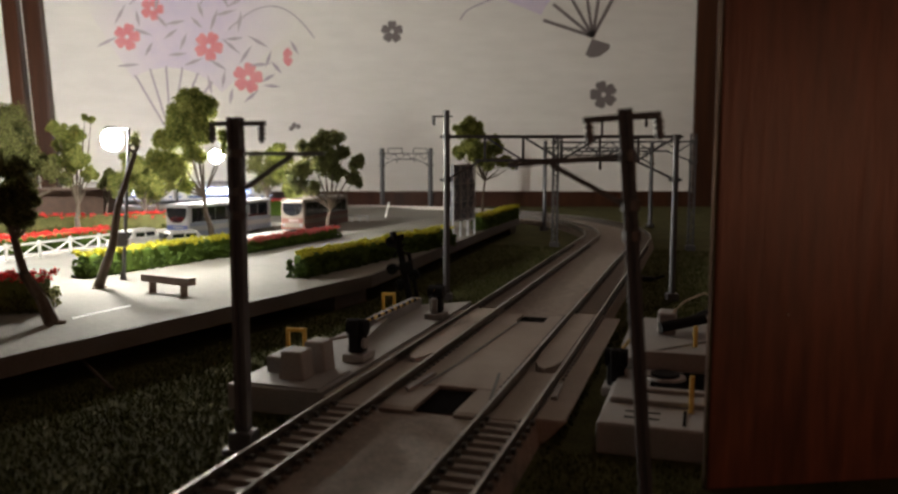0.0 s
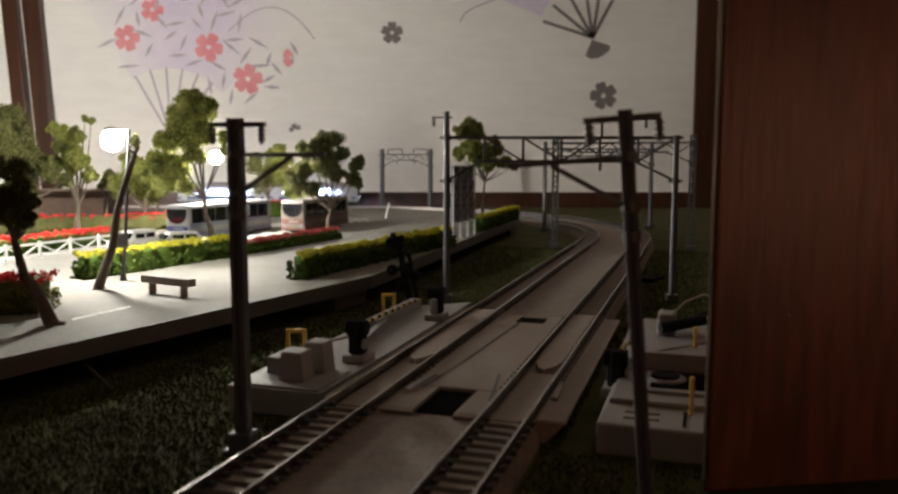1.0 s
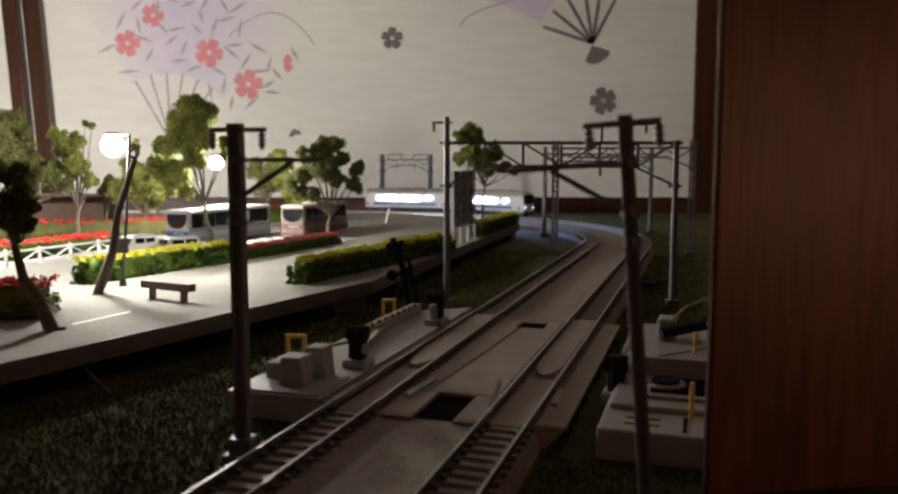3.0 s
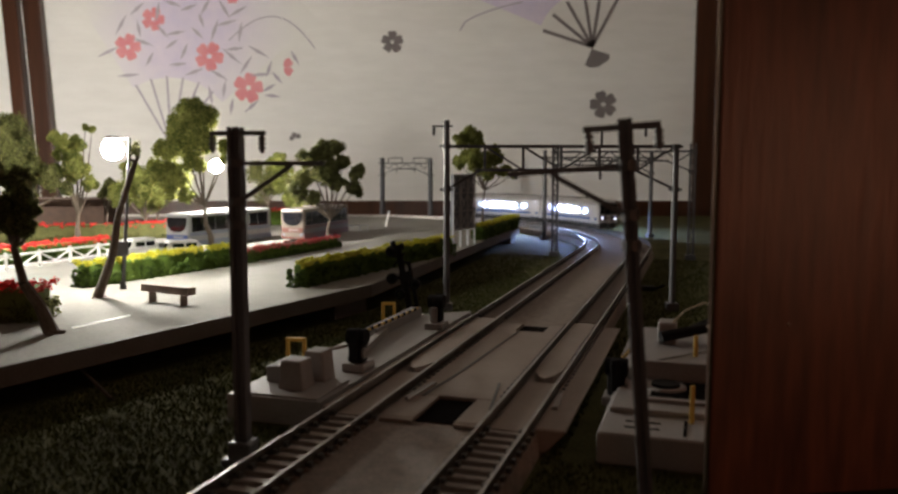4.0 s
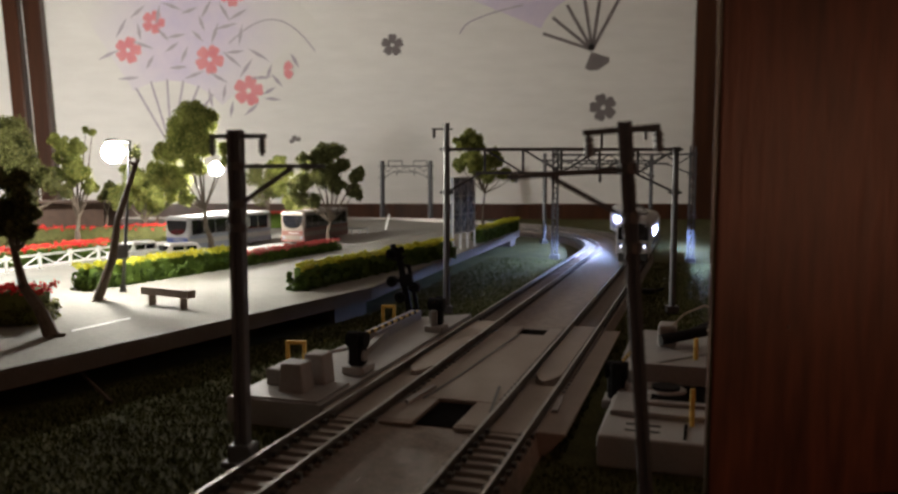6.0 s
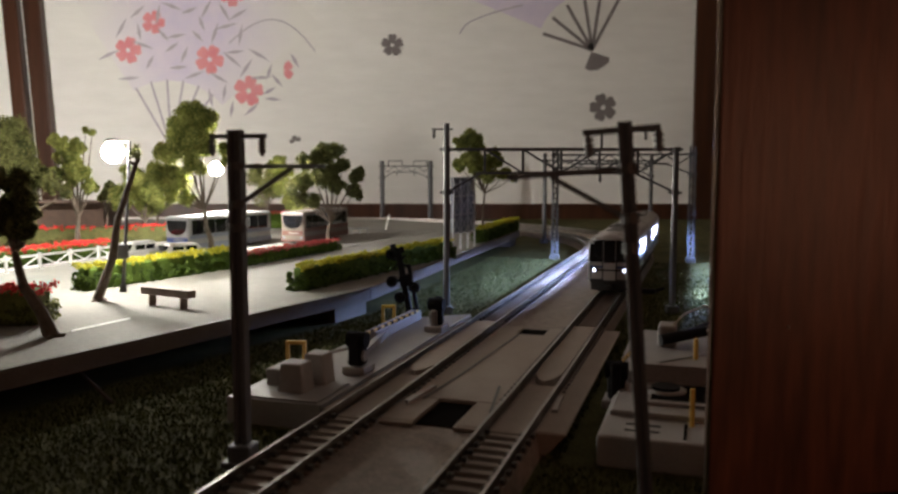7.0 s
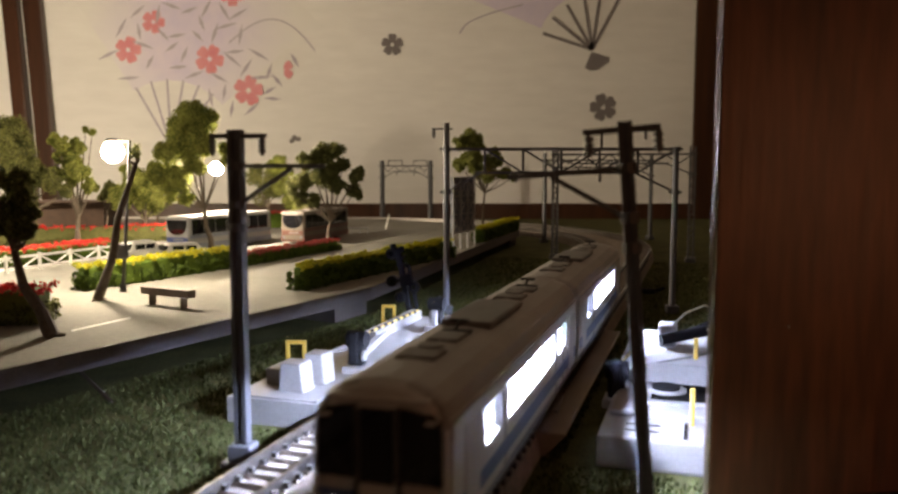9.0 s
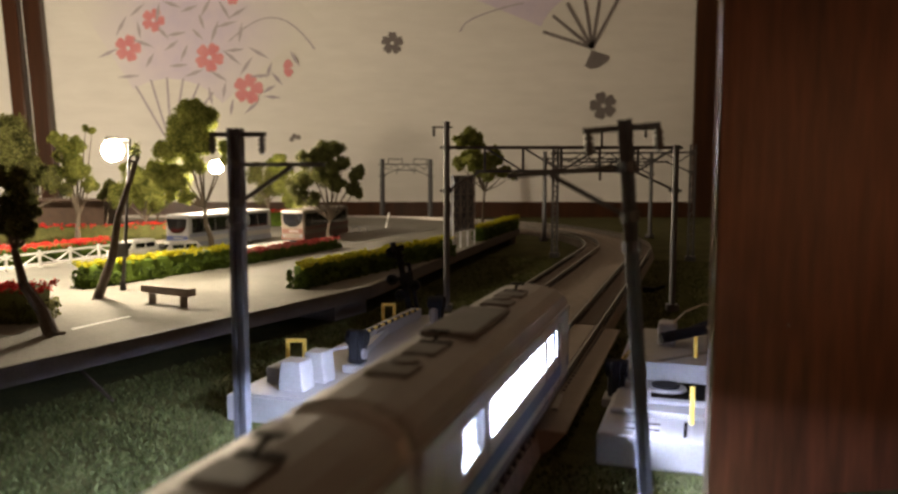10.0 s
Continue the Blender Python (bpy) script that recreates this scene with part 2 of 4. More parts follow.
# ---------- setting ----------
def build_setting():
    tagged(finish("ground", boxed(-900, 900, -300, 998, -6, 0), GRASS), "dark green grass mat covering the layout board", "ground", kind="structure")
    tagged(finish("floor", boxed(-960, 960, -1380, 1030, -30, -8), ROOMWALL), "dim brown room floor under the layout board", "floor", kind="structure")
    tagged(finish("ceiling", boxed(-960, 960, -1380, 1030, 1200, 1220), ROOMWALL), "plain room ceiling", "ceiling", kind="structure")
    tagged(finish("wall_south", boxed(-960, 960, -1400, -1380, -30, 1200), ROOMWALL), "plain dim plaster wall", "wall", kind="structure")
    tagged(finish("wall_west", boxed(-980, -960, -1400, 1030, -30, 1200), ROOMWALL), "plain dim plaster wall", "wall", kind="structure")
    tagged(finish("wall_east", boxed(960, 980, -1400, 1030, -30, 1200), ROOMWALL), "plain dim plaster wall", "wall", kind="structure")
    wall = finish("wall_north", boxed(-960, 960, 1004, 1030, -8, 1200), WALLPAPER)
    tagged(wall, "cream paper sliding screen printed with fans and blossoms", "wall", kind="structure")
    part("bottom_rail", boxed(-958, 958, 998.5, 1004, -7, 19, 1.0), WOOD, wall, "dark lacquered bottom rail")
    part("stile", boxed(302, 345, 998.2, 1004, -7, 1190, 1.0), WOOD, wall, "dark lacquered stile")
    lean = Matrix.Translation((-518, 0, 0)) @ Matrix.Rotation(radians(-3.0), 4, "Y") @ Matrix.Translation((518, 0, 0))
    # the pale paper left between these two stands in for an edge highlight
    for x0, x1, mat in ((-527, -509, WOOD), (-502, -481, WOOD)):
        bm = boxed(x0, x1, 990, 1004, 2, 900, 2.0)
        bmesh.ops.transform(bm, matrix=lean, verts=bm.verts)
        part("stile", bm, mat, wall, "dark lacquered stile, pale gap standing for its edge highlight")
    prints(wall)


WALL_Y = 1003.4


def build_grass():
    """Short grass fibres over the mat, beside the line and in front of the plaza."""
    rng = np.random.default_rng(8)
    n = 120000
    u, v = rng.uniform(-90, 520, n), rng.uniform(-52, 120, n)
    u = -90 + (u + 90) * np.sqrt(rng.random(n))
    x = ORIGIN.x * 1000 + DIR.x * u + LEFT.x * v
    y = ORIGIN.y * 1000 + DIR.y * u + LEFT.y * v
    keep = ((v > 39.5) | (v < -11.5)) & (u < U_CURVE)
    keep &= ~((u > 39) & (u < 167) & (v > 35) & (v < 66)) & ~((u > 36) & (u < 130) & (v < -15))
    keep &= np.where(y < 325, (x + 160) * 230 - (y - 95) * 127 > 0, (x + 33) * 321 - (y - 325) * 89 > 0)
    keep &= ~((np.hypot(x + 41.5, y - 157.2) < 5) | (np.hypot(x - 31, y - 120) < 5))
    keep &= ~((x > 44) & (y < 138 + (x - 44) * 0.26 + 4))
    x, y = x[keep], y[keep]
    n = len(x)
    a, h = rng.uniform(0, 6.283, n), rng.uniform(0.5, 1.4, n)
    w = 0.22
    tip = np.stack([x + rng.normal(0, 0.45, n), y + rng.normal(0, 0.45, n), h], 1)
    one = np.stack([x + np.cos(a) * w, y + np.sin(a) * w, np.zeros(n)], 1)
    two = np.stack([x - np.cos(a) * w, y - np.sin(a) * w, np.zeros(n)], 1)
    verts = np.stack([one, two, tip], 1).reshape(-1, 3) * MM
    me = bpy.data.meshes.new("grass")
    me.from_pydata(verts.tolist(), [], np.arange(n * 3).reshape(-1, 3).tolist())
    me.materials.append(GRASSBLADE)
    tagged(new("grass", me), "short dull green grass fibre on the layout mat", "grass", kind="stuff")



def flat(bm, pts, depth=0.0):
    vs = [bm.verts.new((x, WALL_Y - depth, z)) for x, z in pts]
    bm.faces.new(vs)
    return bm


def petals(cx, cz, r, mat, wall, turn=0.0, count=5, first=0, depth=0.5, name="flower_print"):
    bm = bmesh.new()
    for k in range(first, count):
        a = turn + k * 2 * math.pi / 5
        ca, sa = math.cos(a), math.sin(a)
        shape = []
        for i in range(12):
            q = 2 * math.pi * i / 12
            along, across = 0.56 * r + 0.44 * r * math.cos(q) - (0.10 * r if i == 0 else 0.0), 0.36 * r * math.sin(q) * (1.0 + 0.32 * math.cos(q))
            shape.append((cx + along * ca - across * sa, cz + along * sa + across * ca))
        flat(bm, shape, depth)
    part(name, bm, mat, wall)


def stroke(bm, pts, w, depth=0.4):
    for (x0, z0), (x1, z1) in zip(pts, pts[1:]):
        d = Vector((x1 - x0, z1 - z0)).normalized() * w / 2
        flat(bm, [(x0 - d.y, z0 + d.x), (x0 + d.y, z0 - d.x), (x1 + d.y, z1 - d.x), (x1 - d.y, z1 + d.x)], depth)


def faded(mat, centre, inner, outer):
    """A copy of a print colour that fades into the paper away from the centre."""
    m = mat.copy()
    nt = m.node_tree
    p = nt.nodes["Principled BSDF"]
    ink = p.inputs["Base Color"].links[0].from_socket
    co = nt.nodes.new("ShaderNodeTexCoord")
    off = nt.nodes.new("ShaderNodeVectorMath")
    off.operation = "DISTANCE"
    off.inputs[1].default_value = (centre[0] * MM, WALL_Y * MM, centre[1] * MM)
    nt.links.new(co.outputs["Object"], off.inputs[0])
    noise = nt.nodes.new("ShaderNodeTexNoise")
    noise.inputs["Scale"].default_value, noise.inputs["Detail"].default_value = 14, 4
    nt.links.new(co.outputs["Object"], noise.inputs["Vector"])
    add = nt.nodes.new("ShaderNodeMath")
    add.operation = "MULTIPLY_ADD"
    add.inputs[1].default_value = 0.07
    nt.links.new(noise.outputs["Fac"], add.inputs[0])
    nt.links.new(off.outputs["Value"], add.inputs[2])
    span = nt.nodes.new("ShaderNodeMapRange")
    span.inputs["From Min"].default_value, span.inputs["From Max"].default_value = inner * MM, outer * MM
    nt.links.new(add.outputs[0], span.inputs["Value"])
    mix = nt.nodes.new("ShaderNodeMixRGB")
    mix.inputs["Color2"].default_value = (0.77, 0.75, 0.72, 1)
    nt.links.new(span.outputs["Result"], mix.inputs["Fac"])
    nt.links.new(ink, mix.inputs["Color1"])
    nt.links.new(mix.outputs["Color"], p.inputs["Base Color"])
    return m


def sector(cx, cz, r0, r1, a0, a1, mat, wall, depth, heart):
    bm = bmesh.new()
    n = 30
    for i in range(n):
        p, q = radians(a0 + (a1 - a0) * i / n), radians(a0 + (a1 - a0) * (i + 1) / n)
        flat(bm, [(cx + r0 * math.cos(p), cz + r0 * math.sin(p)), (cx + r1 * math.cos(p), cz + r1 * math.sin(p)),
                  (cx + r1 * math.cos(q), cz + r1 * math.sin(q)), (cx + r0 * math.cos(q), cz + r0 * math.sin(q))], depth)
    part("fan_leaf_print", bm, faded(mat, heart, 75, 165), wall, "pale lilac printed fan leaf")


def prints(wall):
    rng = random.Random(4)
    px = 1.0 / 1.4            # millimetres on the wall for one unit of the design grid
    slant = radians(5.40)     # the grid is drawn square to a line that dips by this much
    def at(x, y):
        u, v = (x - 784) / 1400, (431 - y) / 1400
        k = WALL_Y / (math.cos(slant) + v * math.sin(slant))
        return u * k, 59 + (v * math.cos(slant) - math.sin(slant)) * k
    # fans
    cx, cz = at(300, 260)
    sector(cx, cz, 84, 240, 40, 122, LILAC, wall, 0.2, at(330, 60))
    bm = bmesh.new()
    for k in range(6):
        a = radians(119 - k * 13.5)
        stroke(bm, [(cx + 6 * math.cos(a), cz + 6 * math.sin(a)), (cx + 86 * math.cos(a), cz + 86 * math.sin(a))], 2.6)
    part("fan_rib_print", bm, PRINTPALE, wall)
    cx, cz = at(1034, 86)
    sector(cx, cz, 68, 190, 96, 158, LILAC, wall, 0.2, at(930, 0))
    bm = bmesh.new()
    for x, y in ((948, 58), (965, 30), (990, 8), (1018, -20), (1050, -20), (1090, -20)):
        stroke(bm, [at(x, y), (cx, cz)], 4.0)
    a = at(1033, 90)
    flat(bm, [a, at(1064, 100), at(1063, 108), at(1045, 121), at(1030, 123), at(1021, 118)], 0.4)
    part("fan_rib_print", bm, PRINTGREY, wall)
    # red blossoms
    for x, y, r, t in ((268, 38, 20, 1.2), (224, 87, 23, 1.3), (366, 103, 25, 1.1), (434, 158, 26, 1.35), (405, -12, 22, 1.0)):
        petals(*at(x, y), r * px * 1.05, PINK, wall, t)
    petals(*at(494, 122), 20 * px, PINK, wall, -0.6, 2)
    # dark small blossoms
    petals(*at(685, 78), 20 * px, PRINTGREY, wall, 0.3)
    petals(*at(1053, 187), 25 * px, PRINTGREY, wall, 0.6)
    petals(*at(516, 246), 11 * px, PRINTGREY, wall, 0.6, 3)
    # leaves and sprays
    bm = bmesh.new()
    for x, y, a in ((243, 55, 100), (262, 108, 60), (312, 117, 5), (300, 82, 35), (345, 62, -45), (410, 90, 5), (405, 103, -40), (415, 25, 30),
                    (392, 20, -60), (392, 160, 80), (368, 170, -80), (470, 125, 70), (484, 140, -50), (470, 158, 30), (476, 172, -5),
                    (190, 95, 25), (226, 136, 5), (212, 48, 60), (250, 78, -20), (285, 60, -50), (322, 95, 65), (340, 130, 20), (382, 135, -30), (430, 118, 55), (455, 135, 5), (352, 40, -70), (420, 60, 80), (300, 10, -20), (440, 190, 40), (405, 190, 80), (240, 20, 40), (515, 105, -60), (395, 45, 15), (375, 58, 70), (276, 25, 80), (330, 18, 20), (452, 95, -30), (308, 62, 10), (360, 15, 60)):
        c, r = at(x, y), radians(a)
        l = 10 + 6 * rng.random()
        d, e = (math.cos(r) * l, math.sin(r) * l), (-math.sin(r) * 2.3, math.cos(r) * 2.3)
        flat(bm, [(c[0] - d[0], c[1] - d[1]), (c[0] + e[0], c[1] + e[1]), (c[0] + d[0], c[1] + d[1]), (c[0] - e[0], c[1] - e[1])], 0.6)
    part("leaf_print", bm, PRINTPALE, wall)
    bm = bmesh.new()
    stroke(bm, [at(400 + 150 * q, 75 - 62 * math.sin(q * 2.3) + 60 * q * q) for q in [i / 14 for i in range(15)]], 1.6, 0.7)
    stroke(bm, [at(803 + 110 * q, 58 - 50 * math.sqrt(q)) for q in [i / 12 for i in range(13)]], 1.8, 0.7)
    part("stem_print", bm, PRINTPALE, wall)


# ---------- railway ----------
def build_track():
    line = thing("railway_line", TURN, "double track line on a brownish grey plastic roadbed", "railway track", kind="structure")
    s0, s1 = -260.0, 1700.0
    bed = sweep([(-7.0, 0.02), (-6.0, 4.2), (V_LEFT - V_RIGHT + 6.0, 4.2), (V_LEFT - V_RIGHT + 7.0, 0.02)], V_RIGHT, s0, s1)
    part("roadbed", bed, ROADBED, line)
    for name_v in (V_RIGHT, V_LEFT):
        for side in (-4.75, 4.75):
            part("rail", sweep([(side - 0.35, 4.9), (side - 0.35, RAIL_Z), (side + 0.35, RAIL_Z), (side + 0.35, 4.9)], name_v, s0, s1, 8.0), RAIL, line)
    # sleepers: one shared mesh, laid out along both tracks
    bm = bmesh.new()
    box(bm, -0.85, 0.85, -5.7, 5.7, 4.0, 5.0)
    sleeper_ob = part("sleeper", bm, SLEEPER, line)
    bm = bmesh.new()
    for side in (-4.75, 4.75):
        for q in (-1.05, 1.05):
            box(bm, -0.55, 0.55, side + q - 0.5, side + q + 0.5, 4.9, 5.9)
    chair_ob = part("rail_chair", bm, CHAIR, line)
    first = True
    rest = bmesh.new()
    for v in (V_RIGHT, V_LEFT):
        s = -60.0
        while s < 1250:
            x, y, a = on_line(s, v)
            m = Matrix.LocRotScale((x * MM, y * MM, 0), Euler((0, 0, a)), None)
            if not 38 < s < 156 and s < 380:
                for src in (sleeper_ob, chair_ob):
                    ob = src if first else src.copy()
                    if not first:
                        scene.collection.objects.link(ob)
                    ob.matrix_basis = m
                first = False
            elif s >= 380:
                mm = Matrix.LocRotScale((x, y, 0), Euler((0, 0, a)), None)
                bmesh.ops.create_cube(rest, size=1.0, matrix=mm @ Matrix.Translation((0, 0, 4.5)) @ Matrix.Diagonal((1.7, 11.4, 1.0, 1)))
            s += 4.2
    tagged(part("sleepers_far", rest, SLEEPER, line), kind="stuff")


def sloped(bm, u):
    """Leans the near end of a panel back."""
    for vert in bm.verts:
        if vert.co.x < u - 0.5 and vert.co.z > 5.0:
            vert.co.x += 1.2
    return bm


def build_crossing():
    deck = thing("level_crossing_deck", TURN, "grey plastic level crossing deck between the rails", "level crossing", kind="structure")
    z0, z1 = 4.21, 5.3
    for v0, v1 in ((V_RIGHT + 6.3, V_LEFT - 6.3),):
        p1, p2 = (40.0, 57.0), (138.0, 150.0)
        a, b = 8.2, 17.4
        part("panel", boxed(57.3, 137.7, v0, v1, z0, z1, 0.3), DECK, deck)
        for u0, u1 in (p1, p2):
            part("panel", sloped(boxed(u0 - 2, u1 + 0.2, v0, a, z0, z1, 0.3), u0), DECK, deck)
            part("panel", sloped(boxed(u0 - 2, u1 + 0.2, b, v1, z0, z1, 0.3), u0), DECK, deck)
            # recess floor coloured near-black for the shade in it
            part("recess", boxed(u0, u1, a + 0.1, b - 0.1, z0 - 0.1, z0 + 0.3), HOLLOW_SHADE, deck, "open recess with its shade painted dark")
    def boat(u0, u1, v, half):
        return prism(bmesh.new(), [(u0, v - half * 0.15), (u0 + 3, v - half * 0.6), (u0 + 9, v - half), (u1, v - half), (u1, v + half), (u0 + 16, v + half), (u0 + 6, v + half * 0.8), (u0 + 1, v + half * 0.3)], z0, z1 + 0.9)
    part("check_panel", boat(77, 152, V_LEFT, 3.6), DECK, deck)
    part("check_panel", boat(77, 152, V_RIGHT, 3.6), DECK, deck)
    for v in (V_LEFT, V_RIGHT):
        for u in (38, 154):
            part("base_plate", boxed(u - 2 if u > 100 else 38, u + 2 if u > 100 else 77, v - 3.6, v + 3.6, z0, 5.1, 0.2), DECK, deck)
    # outer approach plates
    ramp = boxed(40, 152, V_RIGHT - 12.0, V_RIGHT - 5.6, 0.02, z1, 0.4)
    for vert in ramp.verts:
        if vert.co.z < 2 and vert.co.y < V_RIGHT - 10:
            vert.co.y += 4.0
    part("approach_plate", ramp, DECK, deck)
    part("approach_plate", boxed(41, 152, V_LEFT + 5.8, V_LEFT + 9.0, 0.02, z1, 0.4), DECK, deck)
    # guard rail studs beside the rails
    bm = bmesh.new()
    for v in (V_LEFT, V_RIGHT):
        for k in range(26):
            u = 60 + k * 3.6
            for q in (6.4, -6.4):
                box(bm, u, u + 1.1, v + q - 0.4, v + q + 0.4, z1, z1 + 0.35)
    part("rail_fixing", bm, CHAIR, deck)
    # loose wing rails
    for tip in (((50, 22.6), (66, 21.2), (66, 22.4), (52, 24.2)), ((54, -11.4), (66, -10.6), (66, -9.4), (54, -10.0))):
        part("wing_tip", prism(bmesh.new(), tip, z1, z1 + 0.7), UNIT, deck, "pale wing rail tip")
    for pts in (((56, 21), (80, 19), (128, 16.5), (137, 16)), ((50, 3), (72, 6.5))):
        bm = bmesh.new()
        for p, q in zip(pts, pts[1:]):
            beam(bm, (*p, z1), (*q, z1), 0.7, 0.3)
        part("groove_edge", bm, CHAIR, deck)


# ---------- train ----------
CAR_L, CAR_W, FLOOR_Z, GUTTER_Z, ROOF_Z = 100.0, 18.6, 5.0, 21.4, 26.0
NOSE = 6.0      # the cab reaches this far ahead of the run of windows


SKIN = 0.9      # the side panels stand this far out from the panes


def car_section(inset=0.0):
    half = CAR_W / 2 - inset
    pts = [(-half + 0.7, FLOOR_Z), (-half, FLOOR_Z + 1.5), (-half, 13), (-half + 0.35, GUTTER_Z)]
    for i in range(1, 8):
        a = math.pi - math.pi * i / 8
        pts.append(((half - 0.5) * math.cos(a), GUTTER_Z + (ROOF_Z - GUTTER_Z) * math.sin(a) ** 0.8))
    pts += [(half - 0.35, GUTTER_Z), (half, 13), (half, FLOOR_Z + 1.5), (half - 0.7, FLOOR_Z)]
    return pts


def loft(section, xs, scales):
    bm = bmesh.new()
    rings = [[bm.verts.new((x, y * sc, FLOOR_Z + (z - FLOOR_Z) * zc)) for y, z in section] for x, (sc, zc) in zip(xs, scales)]
    n = len(section)
    for a, b in zip(rings, rings[1:]):
        for i in range(n):
            bm.faces.new((a[i], a[(i + 1) % n], b[(i + 1) % n], b[i]))
    bm.faces.new(rings[0][::-1])
    bm.faces.new(rings[-1])
    bmesh.ops.recalc_face_normals(bm, faces=bm.faces)
    return bm


def car_window(x0, x1, side):
    """A pane that follows the slope of the car's side, flush with it."""
    bm = boxed(x0, x1, 0, 1, 13.2, 18.8)
    for v in bm.verts:
        skin = CAR_W / 2 - SKIN - max(0.0, (v.co.z - 13.0) / (GUTTER_Z - 13.0)) * 0.35
        v.co.y = side * (skin + (0.03 if v.co.y > 0.5 else -0.4))
    bmesh.ops.recalc_face_normals(bm, faces=bm.faces)
    return bm


def train_car(lead):
    """x runs backwards along the train from the front end; the wheels stand on z = 0."""
    car = thing("train_car", pose(0, 0, 0), "silver commuter train car with a blue band and lit windows" if lead else
                "silver trailing train car with lit windows and roof units", "train", "two-car train")
    sec, inner = car_section(), car_section(SKIN)
    nose = [(0.0, (0.90, 0.93)), (0.6, (0.96, 0.97)), (2.0, (1.0, 1.0)), (CAR_L - 1, (1, 1)), (CAR_L, (0.97, 0.98))]
    cab_end, rear = 15.0, CAR_L - 12.0
    low = [(y, min(z, 13.1)) for y, z in inner if z <= 13.05]
    part("body", loft(low, [2.0, CAR_L - 1], [(1, 1), (1, 1)]), SILVER, car)
    part("cab" if lead else "end_wall", loft(inner, [p[0] for p in nose[:3]] + [cab_end], [p[1] for p in nose[:3]] + [(1, 1)]), SILVER, car)
    part("end_wall", loft(inner, [rear, CAR_L - 1, CAR_L], [(1, 1), (1, 1), (0.97, 0.98)]), SILVER, car)
    part("saloon_floor", boxed(cab_end, rear, -7.8, 7.8, 13.0, 13.25), INTERIOR, car)
    for k in range(5):
        x = 20.0 + k * 13.5
        for y in (-6.6, 3.2):
            part("seat", boxed(x, x + 3.0, y, y + 3.4, 13.2, 15.4, 0.3), INTERIOR, car)
    part("light_strip", boxed(cab_end + 17, rear - 1, -1.6, 1.6, 20.3, 20.7), TRAINLIGHT, car, "bright white ceiling light strip")
    half = CAR_W / 2
    # roof skin
    roof_sec = [(y * 1.01, z + 0.12) for y, z in sec if z >= GUTTER_Z - 0.1]
    part("ceiling_panel", boxed(cab_end, rear, -half + 1.0, half - 1.0, 20.8, 21.2), INTERIOR, car)
    part("roof", loft(roof_sec, [1.4, 2.4, CAR_L - 0.6], [(0.97, 0.98), (1, 1), (1, 1)]), ROOF, car, smooth=False)
    for side in (-1, 1):
        y0, y1 = (half - 0.12, half + 0.12) if side > 0 else (-half - 0.12, -half + 0.12)
        part("band", boxed(3, CAR_L - 1, y0, y1, 8.2, 10.6), BLUE, car, "blue band")
        part("sill", boxed(2, CAR_L - 1, y0 - 0.1, y1 + 0.1, FLOOR_Z + 0.6, FLOOR_Z + 1.5), BUSGREY, car)
        for x0, x1 in ((17.0, 26.5), (31.0, 71.0), (75.0, 80.0), (83.5, 85.0)):
            part("window", car_window(x0, x1, side), WINDOWGLOW, car, "brightly lit milky window")
        q0, q1 = (half - SKIN - 0.5, half) if side > 0 else (-half, -half + SKIN + 0.5)
        part("lower_skin", boxed(1.2, CAR_L - 0.4, q0, q1, FLOOR_Z + 0.4, 13.2, 0.08), SILVER, car)
        part("upper_skin", boxed(1.6, CAR_L - 0.4, q0, q1, 18.8, GUTTER_Z + 0.3, 0.08), SILVER, car)
        for x0, x1 in ((1.2, 17.0), (26.5, 31.0), (71.0, 75.0), (80.0, 83.5), (85.0, CAR_L - 0.4)):
            part("pillar", boxed(x0, x1, q0, q1, 13.2, 18.8), SILVER, car)
        part("door", boxed(6.6, 13.4, y0 - 0.05, y1 + 0.05, FLOOR_Z + 1.6, 19.7, 0.1), SILVER, car)
        part("door", boxed(89, 96.0, y0 - 0.05, y1 + 0.05, FLOOR_Z + 1.6, 19.7, 0.1), SILVER, car)
        for x in (28.8, 73.0, 81.8, 87.0):
            part("door_seam", boxed(x - 0.12, x + 0.12, y0 + 0.02, y1 - 0.02 + 0.06, FLOOR_Z + 1.6, 19.7), UNDER, car)
        part("gutter", boxed(2, CAR_L - 0.5, y0 - 0.1, y1 + 0.1, GUTTER_Z - 0.3, GUTTER_Z + 0.3), ROOF, car)
    part("underframe", boxed(5, CAR_L - 4, -6.5, 6.5, 1.6, FLOOR_Z + 0.2, 0.6), UNDER, car)
    for k, x in enumerate((29, 43, 58)):
        part("equipment_box", boxed(x, x + 11, -8.2, 8.2, 2.2, FLOOR_Z + 0.2, 0.5), UNDER, car)
    for cx in (14.0, CAR_L - 14.0):
        bogie = part("bogie", boxed(cx - 9, cx + 9, -6.6, 6.6, 1.5, 3.6, 0.4), UNDER, car)
        for q in (-7.0, 7.0):
            for side in (-4.5, 4.5):
                part("wheel", tube(bmesh.new(), (cx + q, side - 0.9, 2.6), (cx + q, side + 0.9, 2.6), 2.6, seg=14), IRON, bogie)
    # roof equipment
    part("air_conditioner", boxed(38, 62, -4.6, 4.6, ROOF_Z - 0.3, ROOF_Z + 0.9, 0.5), ROOFDARK, car)
